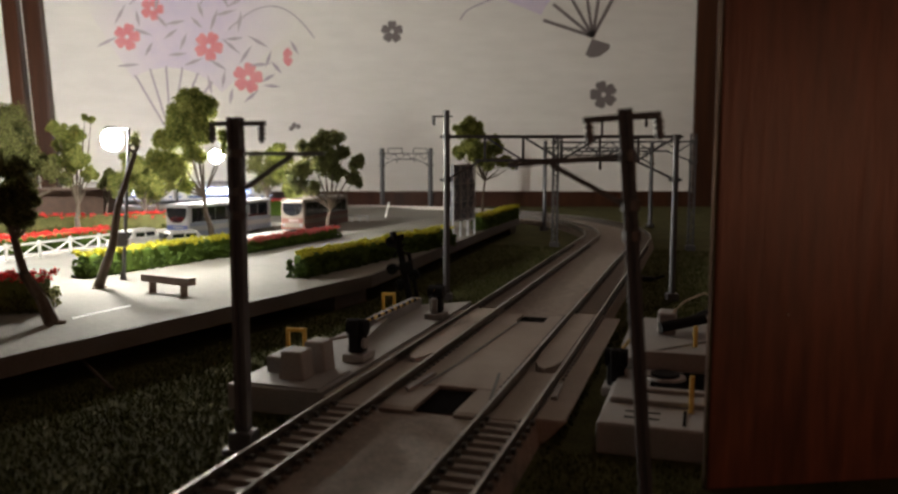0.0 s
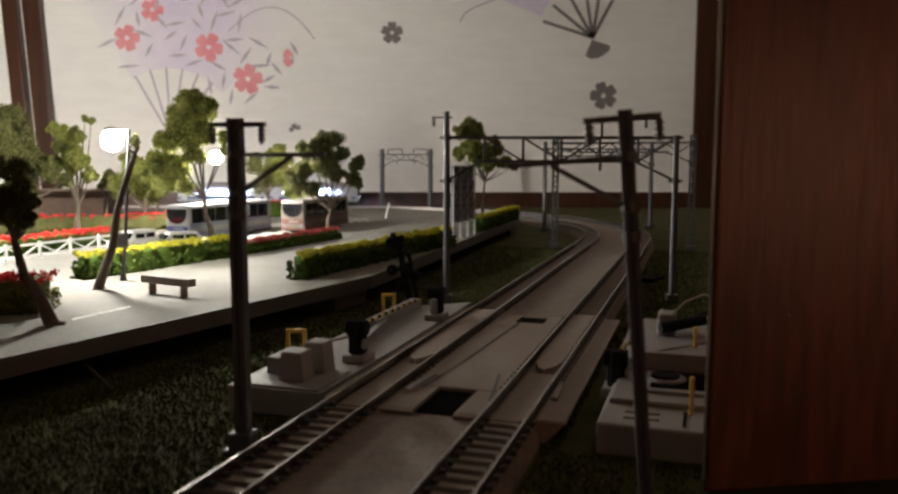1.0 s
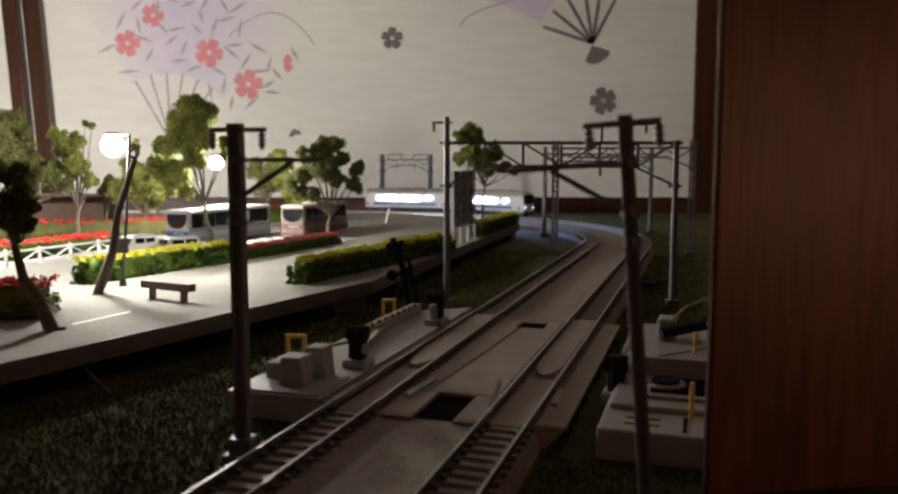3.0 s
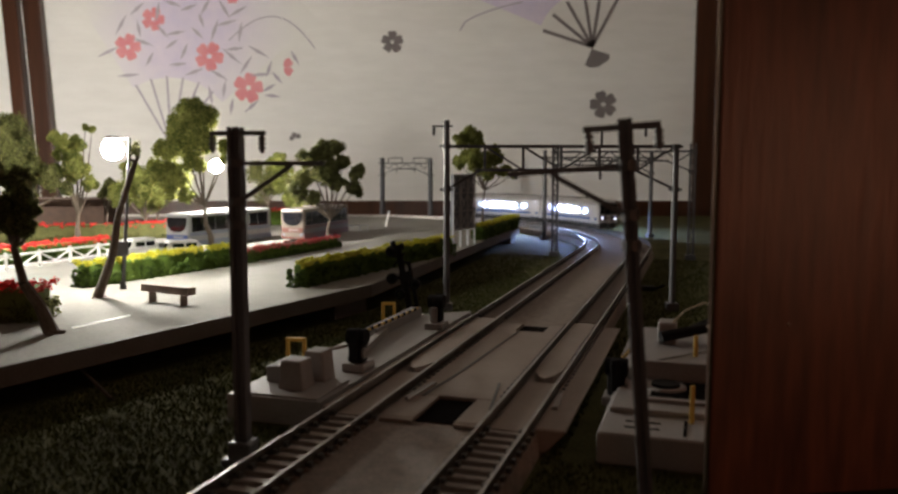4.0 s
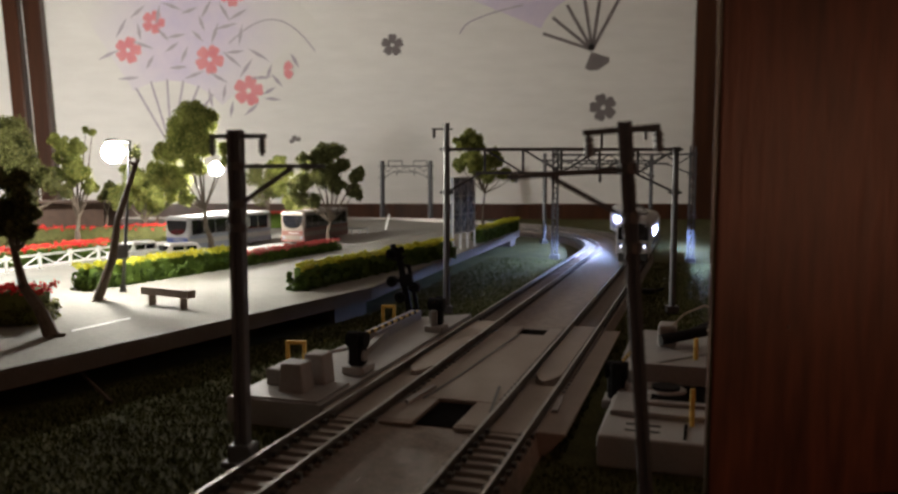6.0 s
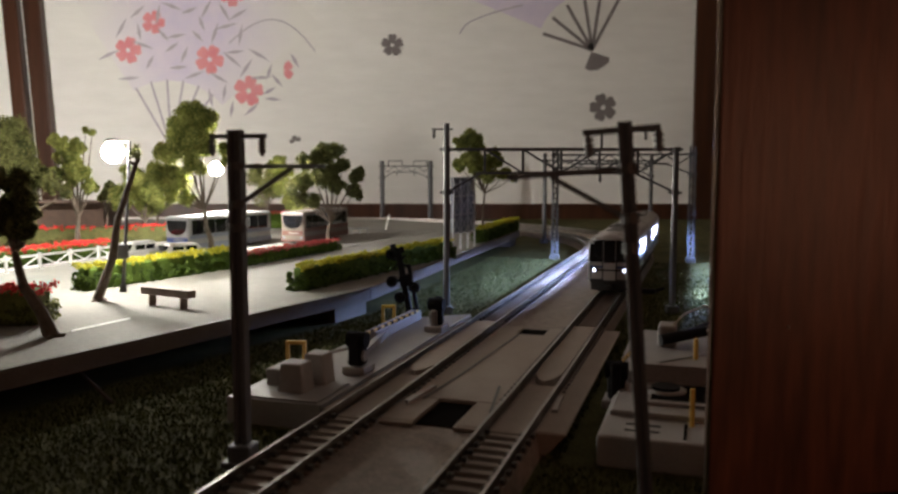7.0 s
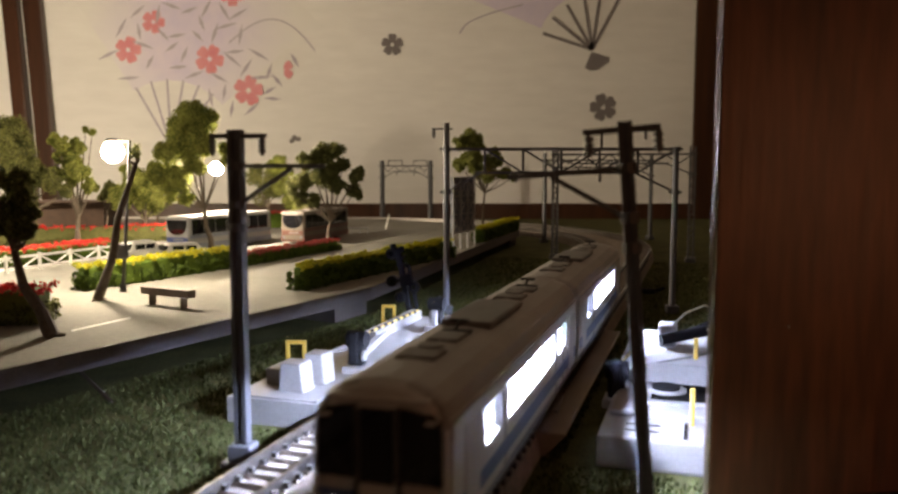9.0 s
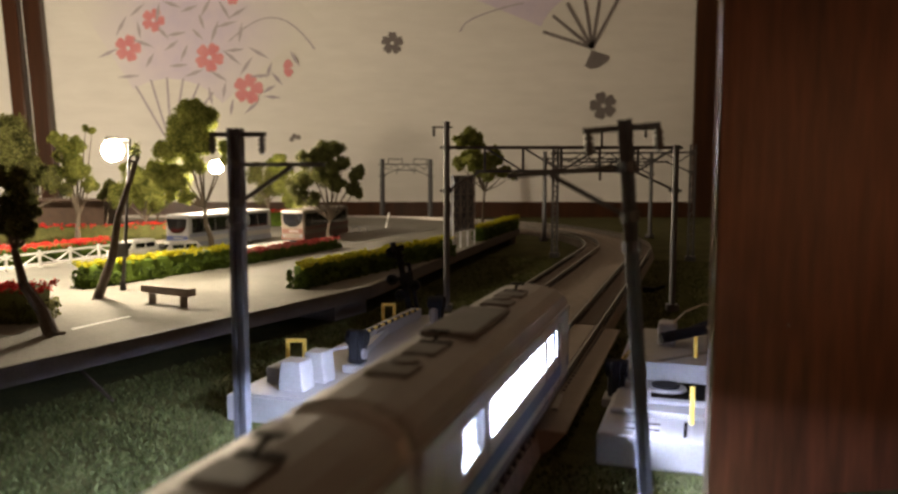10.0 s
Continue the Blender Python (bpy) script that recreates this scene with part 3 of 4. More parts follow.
    for x, l, w in ((13, 6, 4), (25, 7, 3), (68, 6, 4), (79, 6, 4)):
        part("roof_vent", boxed(x, x + l, -w / 2 - 1, w / 2 + 1, ROOF_Z - 0.4, ROOF_Z + 0.45, 0.3), ROOFDARK, car)
    for x in (33.0, 86.5):
        bm = bmesh.new()
        beam(bm, (x, -2.5, ROOF_Z + 0.2), (x, 2.5, ROOF_Z + 0.2), 0.5, 0.6)
        beam(bm, (x - 1.5, 0, ROOF_Z + 0.2), (x + 1.5, 0, ROOF_Z + 1.6), 0.5, 0.5)
        beam(bm, (x + 1.5, -1.6, ROOF_Z + 1.6), (x + 1.5, 1.6, ROOF_Z + 1.6), 0.5, 0.5)
        part("aerial", bm, UNDER, car)
    for x in (20.0, 74.5):
        part("fan_cover", tube(bmesh.new(), (x, 0, ROOF_Z - 0.3), (x, 0, ROOF_Z + 0.75), 2.2, 1.9, 16), ROOFDARK, car)
    if lead:
        for side in (-1, 1):
            outline = [(side * 2.9, 13.6), (side * 8.3, 13.6), (side * 8.5, 15.0), (side * 8.2, 21.2), (side * 7.0, 22.5), (side * 2.9, 23.2)]
            bm = prism(bmesh.new(), outline, -0.42, 0.7)
            bmesh.ops.transform(bm, matrix=Matrix(((0, 0, 1, 0), (1, 0, 0, 0), (0, 1, 0, 0), (0, 0, 0, 1))), verts=bm.verts)
            bmesh.ops.recalc_face_normals(bm, faces=bm.faces)
            part("windscreen", bm, GLASS, car, "dark windscreen")
            part("wiper", beam(bmesh.new(), (-0.55, side * 3.6, 14.0), (-0.55, side * 6.6, 17.4), 0.16, 0.16), UNDER, car)
            part("marker_light", boxed(-0.5, 0.4, side * 7.0 - 0.7, side * 7.0 + 0.7, 21.3, 21.9, 0.1), SILVER, car)
        door = part("front_door", boxed(-0.62, 0.2, -2.6, 2.6, 5.8, 23.4, 0.2), SILVER, car)
        part("door_window", boxed(-0.72, 0.0, -2.45, 2.45, 13.2, 23.0, 0.2), GLASS, door, "dark door window")
        for y in (-2.85, 2.85):
            part("front_post", boxed(-0.95, 0.2, y - 0.22, y + 0.22, 5.6, 23.2, 0.1), UNDER, car)
        part("visor", boxed(-0.45, 1.6, -6.6, 6.6, 23.5, 24.3, 0.35), SILVER, car)
        for y in (-8.7, 8.7):
            part("corner_post", boxed(-0.3, 1.2, y - 0.22, y + 0.22, 5.6, 20.6, 0.2), SILVER, car)
        part("front_rail", boxed(-0.7, 0.3, -8.0, 8.0, 9.8, 10.5, 0.1), UNDER, car)
        part("front_band", boxed(-0.3, 0.3, -8.3, 8.3, 10.9, 11.9, 0.05), BLUE, car, "blue band")
        part("bumper", boxed(-0.5, 1.0, -8.2, 8.2, FLOOR_Z - 0.2, FLOOR_Z + 1.3, 0.3), UNDER, car)
        for y in (-6.3, 6.3):
            ring = part("headlight_bezel", tube(bmesh.new(), (0.3, y, 10.2), (-0.85, y, 10.2), 0.95, seg=16), UNDER, car)
            part("headlight", tube(bmesh.new(), (0.3, y, 10.2), (-0.98, y, 10.2), 0.66, seg=14), HEADGLOW, ring, "lit white headlight")
        part("skirt", boxed(0.6, 4, -8.0, 8.0, 1.4, FLOOR_Z, 0.4), UNDER, car)
        part("coupler", boxed(-3.5, 2, -1.2, 1.2, 2.4, 4.2, 0.3), UNDER, car)
        for y in (-1.9, 1.9):
            part("hose", tube(bmesh.new(), (0.4, y, 4.4), (-0.9, y * 1.15, 2.4), 0.25, seg=6), UNDER, car)
    else:
        part("gangway", boxed(-2.6, 0.5, -4.0, 4.0, FLOOR_Z, 18.5, 0.3), UNDER, car)
    part("end_gangway", boxed(CAR_L - 0.3, CAR_L + 0.5, -4.0, 4.0, FLOOR_Z, 18.5, 0.2), UNDER, car)
    return car


FRONT = [(0.0, 1025), (0.5, 975), (1.0, 922), (1.5, 870), (2.0, 818), (2.5, 767), (3.25, 676), (4.0, 577), (4.5, 518), (5.0, 460), (5.5, 402), (6.25, 316),
         (7.0, 230), (7.5, 165), (8.0, 98), (8.5, 34), (9.0, -24), (9.5, -80), (10.0, -138)]


def front_at(t):
    """A smooth curve through FRONT."""
    ts, ss = [p[0] for p in FRONT], [p[1] for p in FRONT]
    i = max(0, min(len(ts) - 2, sum(1 for q in ts if q <= t) - 1))
    def slope(k):
        a, b = max(0, k - 1), min(len(ts) - 1, k + 1)
        return (ss[b] - ss[a]) / (ts[b] - ts[a])
    h = ts[i + 1] - ts[i]
    q = (t - ts[i]) / h
    return ((2 * q ** 3 - 3 * q * q + 1) * ss[i] + (q ** 3 - 2 * q * q + q) * h * slope(i)
            + (-2 * q ** 3 + 3 * q * q) * ss[i + 1] + (q ** 3 - q * q) * h * slope(i + 1))


def car_pose(front):
    a, b = on_line(front + 14, V_RIGHT), on_line(front + CAR_L - 14, V_RIGHT)
    way = Vector((b[0] - a[0], b[1] - a[1])).normalized()
    x, y = a[0] - way.x * 14, a[1] - way.y * 14
    return TURN @ Matrix.LocRotScale((x * MM, y * MM, RAIL_Z * MM), Euler((0, 0, math.atan2(way.y, way.x))), None)


# ---------- catenary ----------
def insulator(bm, x, y, z, up=-1):
    for k in range(3):
        tube(bm, (x, y, z + up * (0.6 + k * 0.9)), (x, y, z + up * (1.2 + k * 0.9)), 0.75, seg=8)
    tube(bm, (x, y, z), (x, y, z + up * 3.6), 0.4, seg=6)


def catenary_pole(m, height, label, arm=14.0, r=1.3):
    """Square-ish mast with a top cross-arm along x and a bracket towards +x."""
    pole = thing("catenary_pole", m, label, "pole", "catenary poles")
    h, f, g = r * 0.95, r * 0.34, r * 0.5
    half = [(-r, -h), (-f, -h), (-f, -g), (f, -g), (f, -h), (r, -h)]
    bm = prism(bmesh.new(), half + [(-x, -y) for x, y in half], 1, height)
    part("mast", bm, POLE, pole, "grooved grey mast")
    part("base", boxed(-2.4, 2.4, -2.4, 2.4, 0, 4.5, 0.4), POLE, pole)
    part("foot", boxed(-3.6, 3.6, -3.0, 3.0, 0, 1.2, 0.3), POLE, pole)
    bm = bmesh.new()
    beam(bm, (-5.2, 0, height - 1.2), (6.2, 0, height - 1.2), 0.9, 0.9)
    part("cross_arm", bm, IRON, pole)
    for x in (-4.8, 5.4):
        bm = bmesh.new()
        insulator(bm, x, 0, height - 1.4)
        part("insulator", bm, IRON, pole)
    bm = bmesh.new()
    beam(bm, (0, 0, height - 7), (arm + 4, 0, height - 7), 0.8, 0.8)
    beam(bm, (0.6, 0, height - 14.4), (arm - 2.6, 0, height - 7.4), 0.75, 0.75)
    part("bracket", bm, IRON, pole)
    bm = bmesh.new()
    for z in (height - 7, height - 14.4, height - 19):
        tube(bm, (0, 0, z - 0.8), (0, 0, z + 0.8), r + 0.45, seg=10)
    part("clamp", bm, IRON, pole)
    return pole


def gantry(m, span, heights, ztop, depth, label, arch=False, topframe=False, mast=1.5, lattice=False, panels=6):
    g = thing("catenary_gantry", m, label, "gantry", "catenary gantries")
    for x, height in zip((0, span), heights):
        if lattice:
            bm = bmesh.new()
            for a, b in ((-1.6, -1.6), (1.6, -1.6), (1.6, 1.6), (-1.6, 1.6)):
                beam(bm, (x + a, b, 0), (x + a, b, height), 1.1, 1.1)
            z, sgn = 2.0, 1
            while z < height - 4:
                for b in (-1.6, 1.6):
                    beam(bm, (x - 1.6 * sgn, b, z), (x + 1.6 * sgn, b, z + 3.4), 0.9, 0.6)
                z, sgn = z + 3.4, -sgn
            part("mast", bm, POLE, g)
            part("base", boxed(x - 3.2, x + 3.2, -3.2, 3.2, 0, 3.2, 0.3), POLE, g)
        else:
            part("mast", tube(bmesh.new(), (x, 0, 1), (x, 0, height), mast, mast * 0.9, 12), POLE, g, smooth=False)
            part("base", boxed(x - mast - 1.1, x + mast + 1.1, -mast - 0.9, mast + 0.9, 0, 3.4, 0.4), POLE, g)
    if not arch:
        bm = bmesh.new()
        insulator(bm, -5.2, 0, heights[0] - 2.6)
        beam(bm, (-6.0, 0, heights[0] - 2.4), (2.5, 0, heights[0] - 2.4), 0.7, 0.7)
        part("insulator", bm, IRON, g)
    zlow = ztop - depth
    part("top_chord", beam(bmesh.new(), (0, 0, ztop), (span, 0, ztop), 1.3, 1.3), POLE, g)
    part("bottom_chord", beam(bmesh.new(), (12, 0, zlow), (span - 15, 0, zlow), 1.2, 1.2), POLE, g)
    n = panels
    for k in range(n):
        x, x2 = span * k / n, span * (k + 1) / n
        if not arch and k:
            part("web_post", beam(bmesh.new(), (x, 0, zlow), (x, 0, ztop), 1.05, 0.9), POLE, g)
        falls = (k < n / 2) if not arch else k % 2 == 0
        if arch or k:
            a, b = ((x, ztop), (x2, zlow)) if falls else ((x, zlow), (x2, ztop))
            part("diagonal", beam(bmesh.new(), (a[0], 0, a[1]), (b[0], 0, b[1]), 0.85, 0.8), POLE, g)
    drop = 6 if not arch else 5
    for x, reach in ((0, 14), (span, -17)):
        part("knee_brace", beam(bmesh.new(), (x, 0, zlow - drop - 2), (x + reach, 0, zlow), 1.1, 0.9), POLE, g)
        bm = bmesh.new()
        for z in (ztop, zlow - drop - 2):
            tube(bm, (x, 0, z - 0.9), (x, 0, z + 0.9), mast + 0.45, seg=12)
            tube(bm, (x - mast - 1.4, 0, z), (x + mast + 1.4, 0, z), 0.5, seg=8)
        part("clamp", bm, IRON, g)
    if topframe:
        bm = bmesh.new()
        x0, x1 = span * 0.675, span * 0.93
        for x in (x0, x1):
            beam(bm, (x, 0, ztop), (x, 0, ztop + 7.6), 0.9, 0.9)
        beam(bm, (x0, 0, ztop + 7.6), (x1, 0, ztop + 7.6), 0.9, 0.9)
        part("feeder_frame", bm, IRON, g)
        for x in (x0 + (x1 - x0) * 0.50, x0 + (x1 - x0) * 0.75):
            bm = bmesh.new()
            insulator(bm, x, 0, ztop + 7.4)
            part("insulator", bm, IRON, g)
    for x in (span * 0.305, span * 0.67):
        bm = bmesh.new()
        insulator(bm, x, 0, zlow - 0.4)
        part("insulator", bm, IRON, g)
    return g


def build_catenary():
    catenary_pole(pose(-0.0415, 0.1572, 0, 0, 0, -10), 67.0, "dark grey catenary pole with a bracket arm on a square foot")
    catenary_pole(pose(0.0312, 0.120, 0, 0, 4.4, 170), 66.6, "leaning grey catenary pole beside a brown panel", 14.0, 1.05)
    gantry(pose(-0.001, 0.3305, 0), 94.0, (78.6, 69.0), 68.0, 9.6, "grey catenary gantry with a trussed beam over both tracks", topframe=True, mast=1.35)
    gantry(pose(0.0713, 0.5391, 0, 0, 0, -14), 88.0, (75.0, 75.0), 70.0, 6.0, "grey lattice-masted catenary gantry over the line", True, False, 1.6, True, 10)
    gantry(pose(0.0787, 0.6611, 0, 0, 0, 18), 100.0, (74.0, 74.0), 68.0, 6.0, "far grey catenary gantry with a lattice beam", True, False, 1.8, False, 10)
    far = gantry(pose(-0.0764, 0.9203, 0), 55.0, (71.0, 71.0), 65.0, 6.5, "far grey portal with an arched lattice beam", True, False, 2.8, False, 8)
    for x0, x1 in ((7.0, 23.0), (36.0, 51.0)):
        bm = bmesh.new()
        for x in (x0, x1):
            beam(bm, (x, 0, 65), (x, 0, 71), 1.0, 1.0)
        beam(bm, (x0, 0, 71), (x1, 0, 71), 1.0, 1.0)
        part("feeder_frame", bm, IRON, far)


# ---------- crossing machinery ----------
def yellow_frame(m, w, h):
    f = thing("yellow_frame", m, "small yellow plastic frame beside the crossing unit", "sign", "yellow frames")
    t = 1.0
    for x0, x1, z0, z1 in ((-w / 2, w / 2, h - t, h), (-w / 2, w / 2, h * 0.42, h * 0.42 + t), (-w / 2, -w / 2 + t, 0, h - t), (w / 2 - t, w / 2, 0, h - t)):
        part("bar", boxed(x0, x1, -0.6, 0.6, z0, z1, 0.15), YELLOW, f)
    return f


def gate_machine(m, bar_to, label):
    g = thing("crossing_gate", m @ Matrix.Scale(1.3, 4), label, "crossing gate", "crossing gates")
    bar_to = Vector(bar_to) / 1.3
    part("base", boxed(-3.0, 3.0, -2.4, 2.4, 0, 1.6, 0.3), UNIT, g)
    part("motor_box", boxed(-1.8, 1.2, -1.6, 1.6, 1.6, 7.6, 0.5), BLACK, g)
    part("side_arm", boxed(-2.7, -1.9, -0.9, 0.9, 2.0, 8.6, 0.3), BLACK, g)
    part("cap", tube(bmesh.new(), (-0.3, -2.0, 6.8), (-0.3, 2.0, 6.8), 1.7, seg=14), BLACK, g)
    part("pivot", boxed(1.3, 2.6, -0.9, 0.9, 1.5, 5.6, 0.4), UNIT, g)
    part("disc", tube(bmesh.new(), (-1.4, -1.7, 3.8), (-1.4, -2.2, 3.8), 1.1, seg=14), UNIT, g)
    bar = part("barrier", tube(bmesh.new(), (1.2, 0, 7.2), bar_to, 0.36, 0.28, 8), YELLOW, g, "yellow and black striped barrier")
    a, b = Vector((1.2, 0, 7.2)), Vector(bar_to)
    for k in range(9):
        p, q = a.lerp(b, (k + 0.15) / 9), a.lerp(b, (k + 0.6) / 9)
        part("stripe", tube(bmesh.new(), p, q, 0.42, 0.38, 8), BLACK, bar)
    return g


def signal_tower(m):
    s = thing("crossing_signal", m, "black crossing signal post with round lamps and crossbuck", "signal")
    part("mast", boxed(-1.3, 0.9, -1.0, 1.0, 0, 31, 0.3), BLACK, s)
    part("rear_mast", boxed(2.2, 3.5, -0.7, 0.7, 0, 24, 0.2), BLACK, s)
    part("brace", boxed(0.6, 2.2, -0.4, 0.4, 6.5, 7.4, 0.1), BLACK, s)
    part("base", boxed(-2.5, 4.0, -2.2, 2.2, 0, 2.0, 0.3), UNIT, s)
    part("control_box", boxed(-1.6, 3.4, -1.2, 1.2, 16.0, 20.5, 0.4), BLACK, s)
    part("lamp_bar", boxed(-5.0, 2.2, -0.6, 0.6, 18.0, 19.2, 0.2), BLACK, s)
    for x, z in ((-4.6, 18.8), (-2.6, 12.4), (3.6, 15.2), (-2.8, 29.0)):
        hood = part("lamp_disc", tube(bmesh.new(), (x, -1.6, z), (x, 0.5, z), 2.1, seg=16), BLACK, s)
        part("lens", tube(bmesh.new(), (x, -1.9, z), (x, -1.6, z), 1.0, seg=14), GLASS, hood)
    part("lower_arm", boxed(-2.6, 0.2, -0.4, 0.4, 12.0, 12.8, 0.1), BLACK, s)
    for a, b in (((-2.9, -0.9, 23.4), (2.4, -0.9, 27.6)), ((-2.9, -0.5, 27.6), (2.4, -0.5, 23.4))):
        part("crossbuck_arm", beam(bmesh.new(), a, b, 1.0, 0.5), BLACK, s)
    part("bell", tube(bmesh.new(), (-1.8, 0, 30), (-1.8, 0, 32.6), 1.6, 1.0, 12), BLACK, s)
    part("bell_cover", tube(bmesh.new(), (1.0, 0, 29), (1.6, 0, 31.2), 1.2, 0.8, 12), BLACK, s)
    return s


def tp(u, v, z=0.0, rx=0, ry=0, rz=0):
    return TURN @ pose(u * MM, v * MM, z * MM, rx, ry, rz)


def build_machines():
    base = thing("crossing_unit", TURN, "grey plastic crossing control unit beside the near track", "crossing unit", "crossing units")
    part("base", prism(bmesh.new(), [(41, 40.7), (165, 40.7), (150, 60), (118, 62), (60, 65), (41, 65)], 0, 6.0), UNIT, base)
    part("ledge", boxed(42, 60, 42, 64, 6.0, 6.5, 0.2), UNIT, base)
    for u, v, l, w, h in ((47, 51.5, 6.0, 7.0, 7.4), (55.5, 49.8, 6.0, 6.4, 8.0)):
        bm = boxed(u, u + l, v - w / 2, v + w / 2, 6.0, 6 + h, 0.5)
        for vert in bm.verts:
            if vert.co.z > 10:
                vert.co.y = v + (vert.co.y - v) * 0.78
        part("cover_box", bm, UNIT, base)
    part("link_rod", tube(bmesh.new(), (62, 55, 11.5), (71, 46.5, 12.6), 0.4, seg=8), UNIT, base, "thin grey link rod")
    part("rear_box", boxed(52, 64, 56, 61, 5.9, 10.5, 0.4), UNIT, base)
    part("rear_panel", boxed(108, 150, 55, 59, 5.9, 9.2, 0.3), UNIT, base)
    part("wall_panel", prism(bmesh.new(), [(76, 48), (118, 55), (118, 57), (76, 50)], 5.9, 8.0), UNIT, base)
    yellow_frame(tp(74, 64.5, 0.0, 0, 0, -75), 5.6, 12.8)
    yellow_frame(tp(143, 65.0, 0.0, 0, 0, -75), 5.0, 11.6)
    gate_machine(tp(72, 45.0, 6.0, 0, 0, 0), (57, 4, 6.6), "black crossing gate motor with a striped barrier")
    gate_machine(tp(131, 43.0, 6.0, 0, 0, 180), (-3, -2, 8.5), "black crossing gate motor on a grey base")
    signal_tower(pose(-0.0135, 0.300, 0, 0, -11, -12))
    # unit on the far side of the line
    right = thing("crossing_unit", TURN, "grey plastic crossing control unit with wires beside a brown panel", "crossing unit", "crossing units")
    part("base", boxed(38, 128, -52, -22.0, 0, 6.6, 0.5), UNIT, right)
    part("step", boxed(52, 128, -52, -23.0, 6.5, 7.8, 0.4), UNIT, right)
    part("upper_box", boxed(76, 128, -52, -24.5, 7.7, 11.0, 0.5), UNIT, right)
    part("front_tray", boxed(58, 76, -50, -29, 7.7, 8.6, 0.3), UNIT, right)
    # thin dark sheets on the flat tops paint the shade of well and slots
    part("tray_well_shade", boxed(60, 74, -48, -31, 8.6, 8.72), HOLLOW_SHADE, right)
    part("slot_shade", boxed(40, 50, -39.3, -38.6, 6.6, 6.72), HOLLOW_SHADE, right)
    part("slot_shade", boxed(42.5, 43.2, -34.0, -27.0, 6.6, 6.72), HOLLOW_SHADE, right)
    part("slot_shade", boxed(46.5, 47.2, -34.0, -27.0, 6.6, 6.72), HOLLOW_SHADE, right)
    part("ramp", prism(bmesh.new(), [(76, -24.0), (128, -24.0), (128, -21.0), (84, -21.0)], 0, 8.5), UNIT, right)
    part("turntable_disc", tube(bmesh.new(), (68, -34, 8.7), (68, -34, 9.8), 3.2, seg=24), BLACK, right)
    part("disc_rim", tube(bmesh.new(), (68, -34, 8.6), (68, -34, 9.2), 4.8, 4.4, 24), UNIT, right)
    part("back_wall", boxed(75.2, 77.0, -50, -26.0, 8.6, 13.0, 0.2), UNIT, right)
    part("rib", beam(bmesh.new(), (80, -27, 11.1), (100, -44, 11.1), 0.9, 0.3), ROOFDARK, right)
    part("post", boxed(48.7, 49.7, -40.6, -39.6, 6.5, 14.6, 0.25), YELLOW, right, "yellow post")
    part("post", boxed(91.2, 92.3, -40.8, -39.7, 11.0, 16.5, 0.25), YELLOW, right, "yellow post")
    motor = thing("crossing_motor", tp(108, -34, 11.0), "grey and black motor with loose wires on the crossing unit", "motor")
    part("housing", boxed(-4, 4, -1, 4, 0, 6, 0.8), UNIT, motor)
    bm = tube(bmesh.new(), (-6, 3, 2.4), (0, -9, 4.6), 1.5, seg=14)
    part("barrel", bm, BLACK, motor)
    part("barrel", tube(bmesh.new(), (1, -4, 3.2), (3, -12, 6.8), 1.2, seg=12), BLACK, motor)
    for pts in (((-3, 1, 5), (0, -3, 9), (3, -8, 11), (5, -12, 9.6)), ((-2, -9, 5), (1, -11, 8), (0, -12, 10), (-6, -13, 4)), ((4, -10, 7), (2, -13, 9.5), (-4, -14, 3))):
        bm = bmesh.new()
        for p, q in zip(pts, pts[1:]):
            tube(bm, p, q, 0.28, seg=6)
        part("wire", bm, WIRE, motor, "pale loose wire")
    gate_machine(tp(72, -22.5, 3.0, 0, 0, 0), (24, -3, 10), "black crossing gate motor on the crossing unit")


# ---------- plaza ----------
PL = 11.6     # height of the paving, mm


def build_plaza():
    plaza = thing("station_plaza", pose(0, 0, 0), "raised grey station plaza with a pale edge beam", "plaza", kind="structure")
    outline = [(-160, 95), (-33, 325), (56, 646), (40, 700), (-60, 800), (-700, 800), (-700, 95)]
    part("paving", prism(bmesh.new(), outline, PL - 4.6, PL), PAVING, plaza)
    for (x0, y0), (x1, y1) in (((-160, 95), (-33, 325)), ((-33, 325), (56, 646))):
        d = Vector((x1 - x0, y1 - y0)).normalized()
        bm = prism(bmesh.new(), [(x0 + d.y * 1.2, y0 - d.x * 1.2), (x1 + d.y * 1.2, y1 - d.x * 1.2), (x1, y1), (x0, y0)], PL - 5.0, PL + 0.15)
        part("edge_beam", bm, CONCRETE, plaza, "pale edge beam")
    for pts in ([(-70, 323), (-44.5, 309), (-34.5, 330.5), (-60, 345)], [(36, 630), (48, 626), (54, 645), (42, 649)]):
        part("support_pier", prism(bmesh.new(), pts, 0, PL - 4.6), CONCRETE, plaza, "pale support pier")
    part("support_strut", tube(bmesh.new(), (-108, 222, PL - 4.8), (-86, 200, 0.3), 0.5, 0.5, 8), BARK, plaza, "thin dark wooden strut")
    part("road", prism(bmesh.new(), [(-125, 405), (-66, 492), (-10, 640), (-70, 700), (-330, 560), (-330, 440)], PL, PL + 0.25), ASPHALT, plaza, "grey roadway")
    part("painted_line", prism(bmesh.new(), [(-113, 236.5), (-112, 235), (-103, 256), (-104, 257.5)], PL, PL + 0.1), WHITE, plaza)


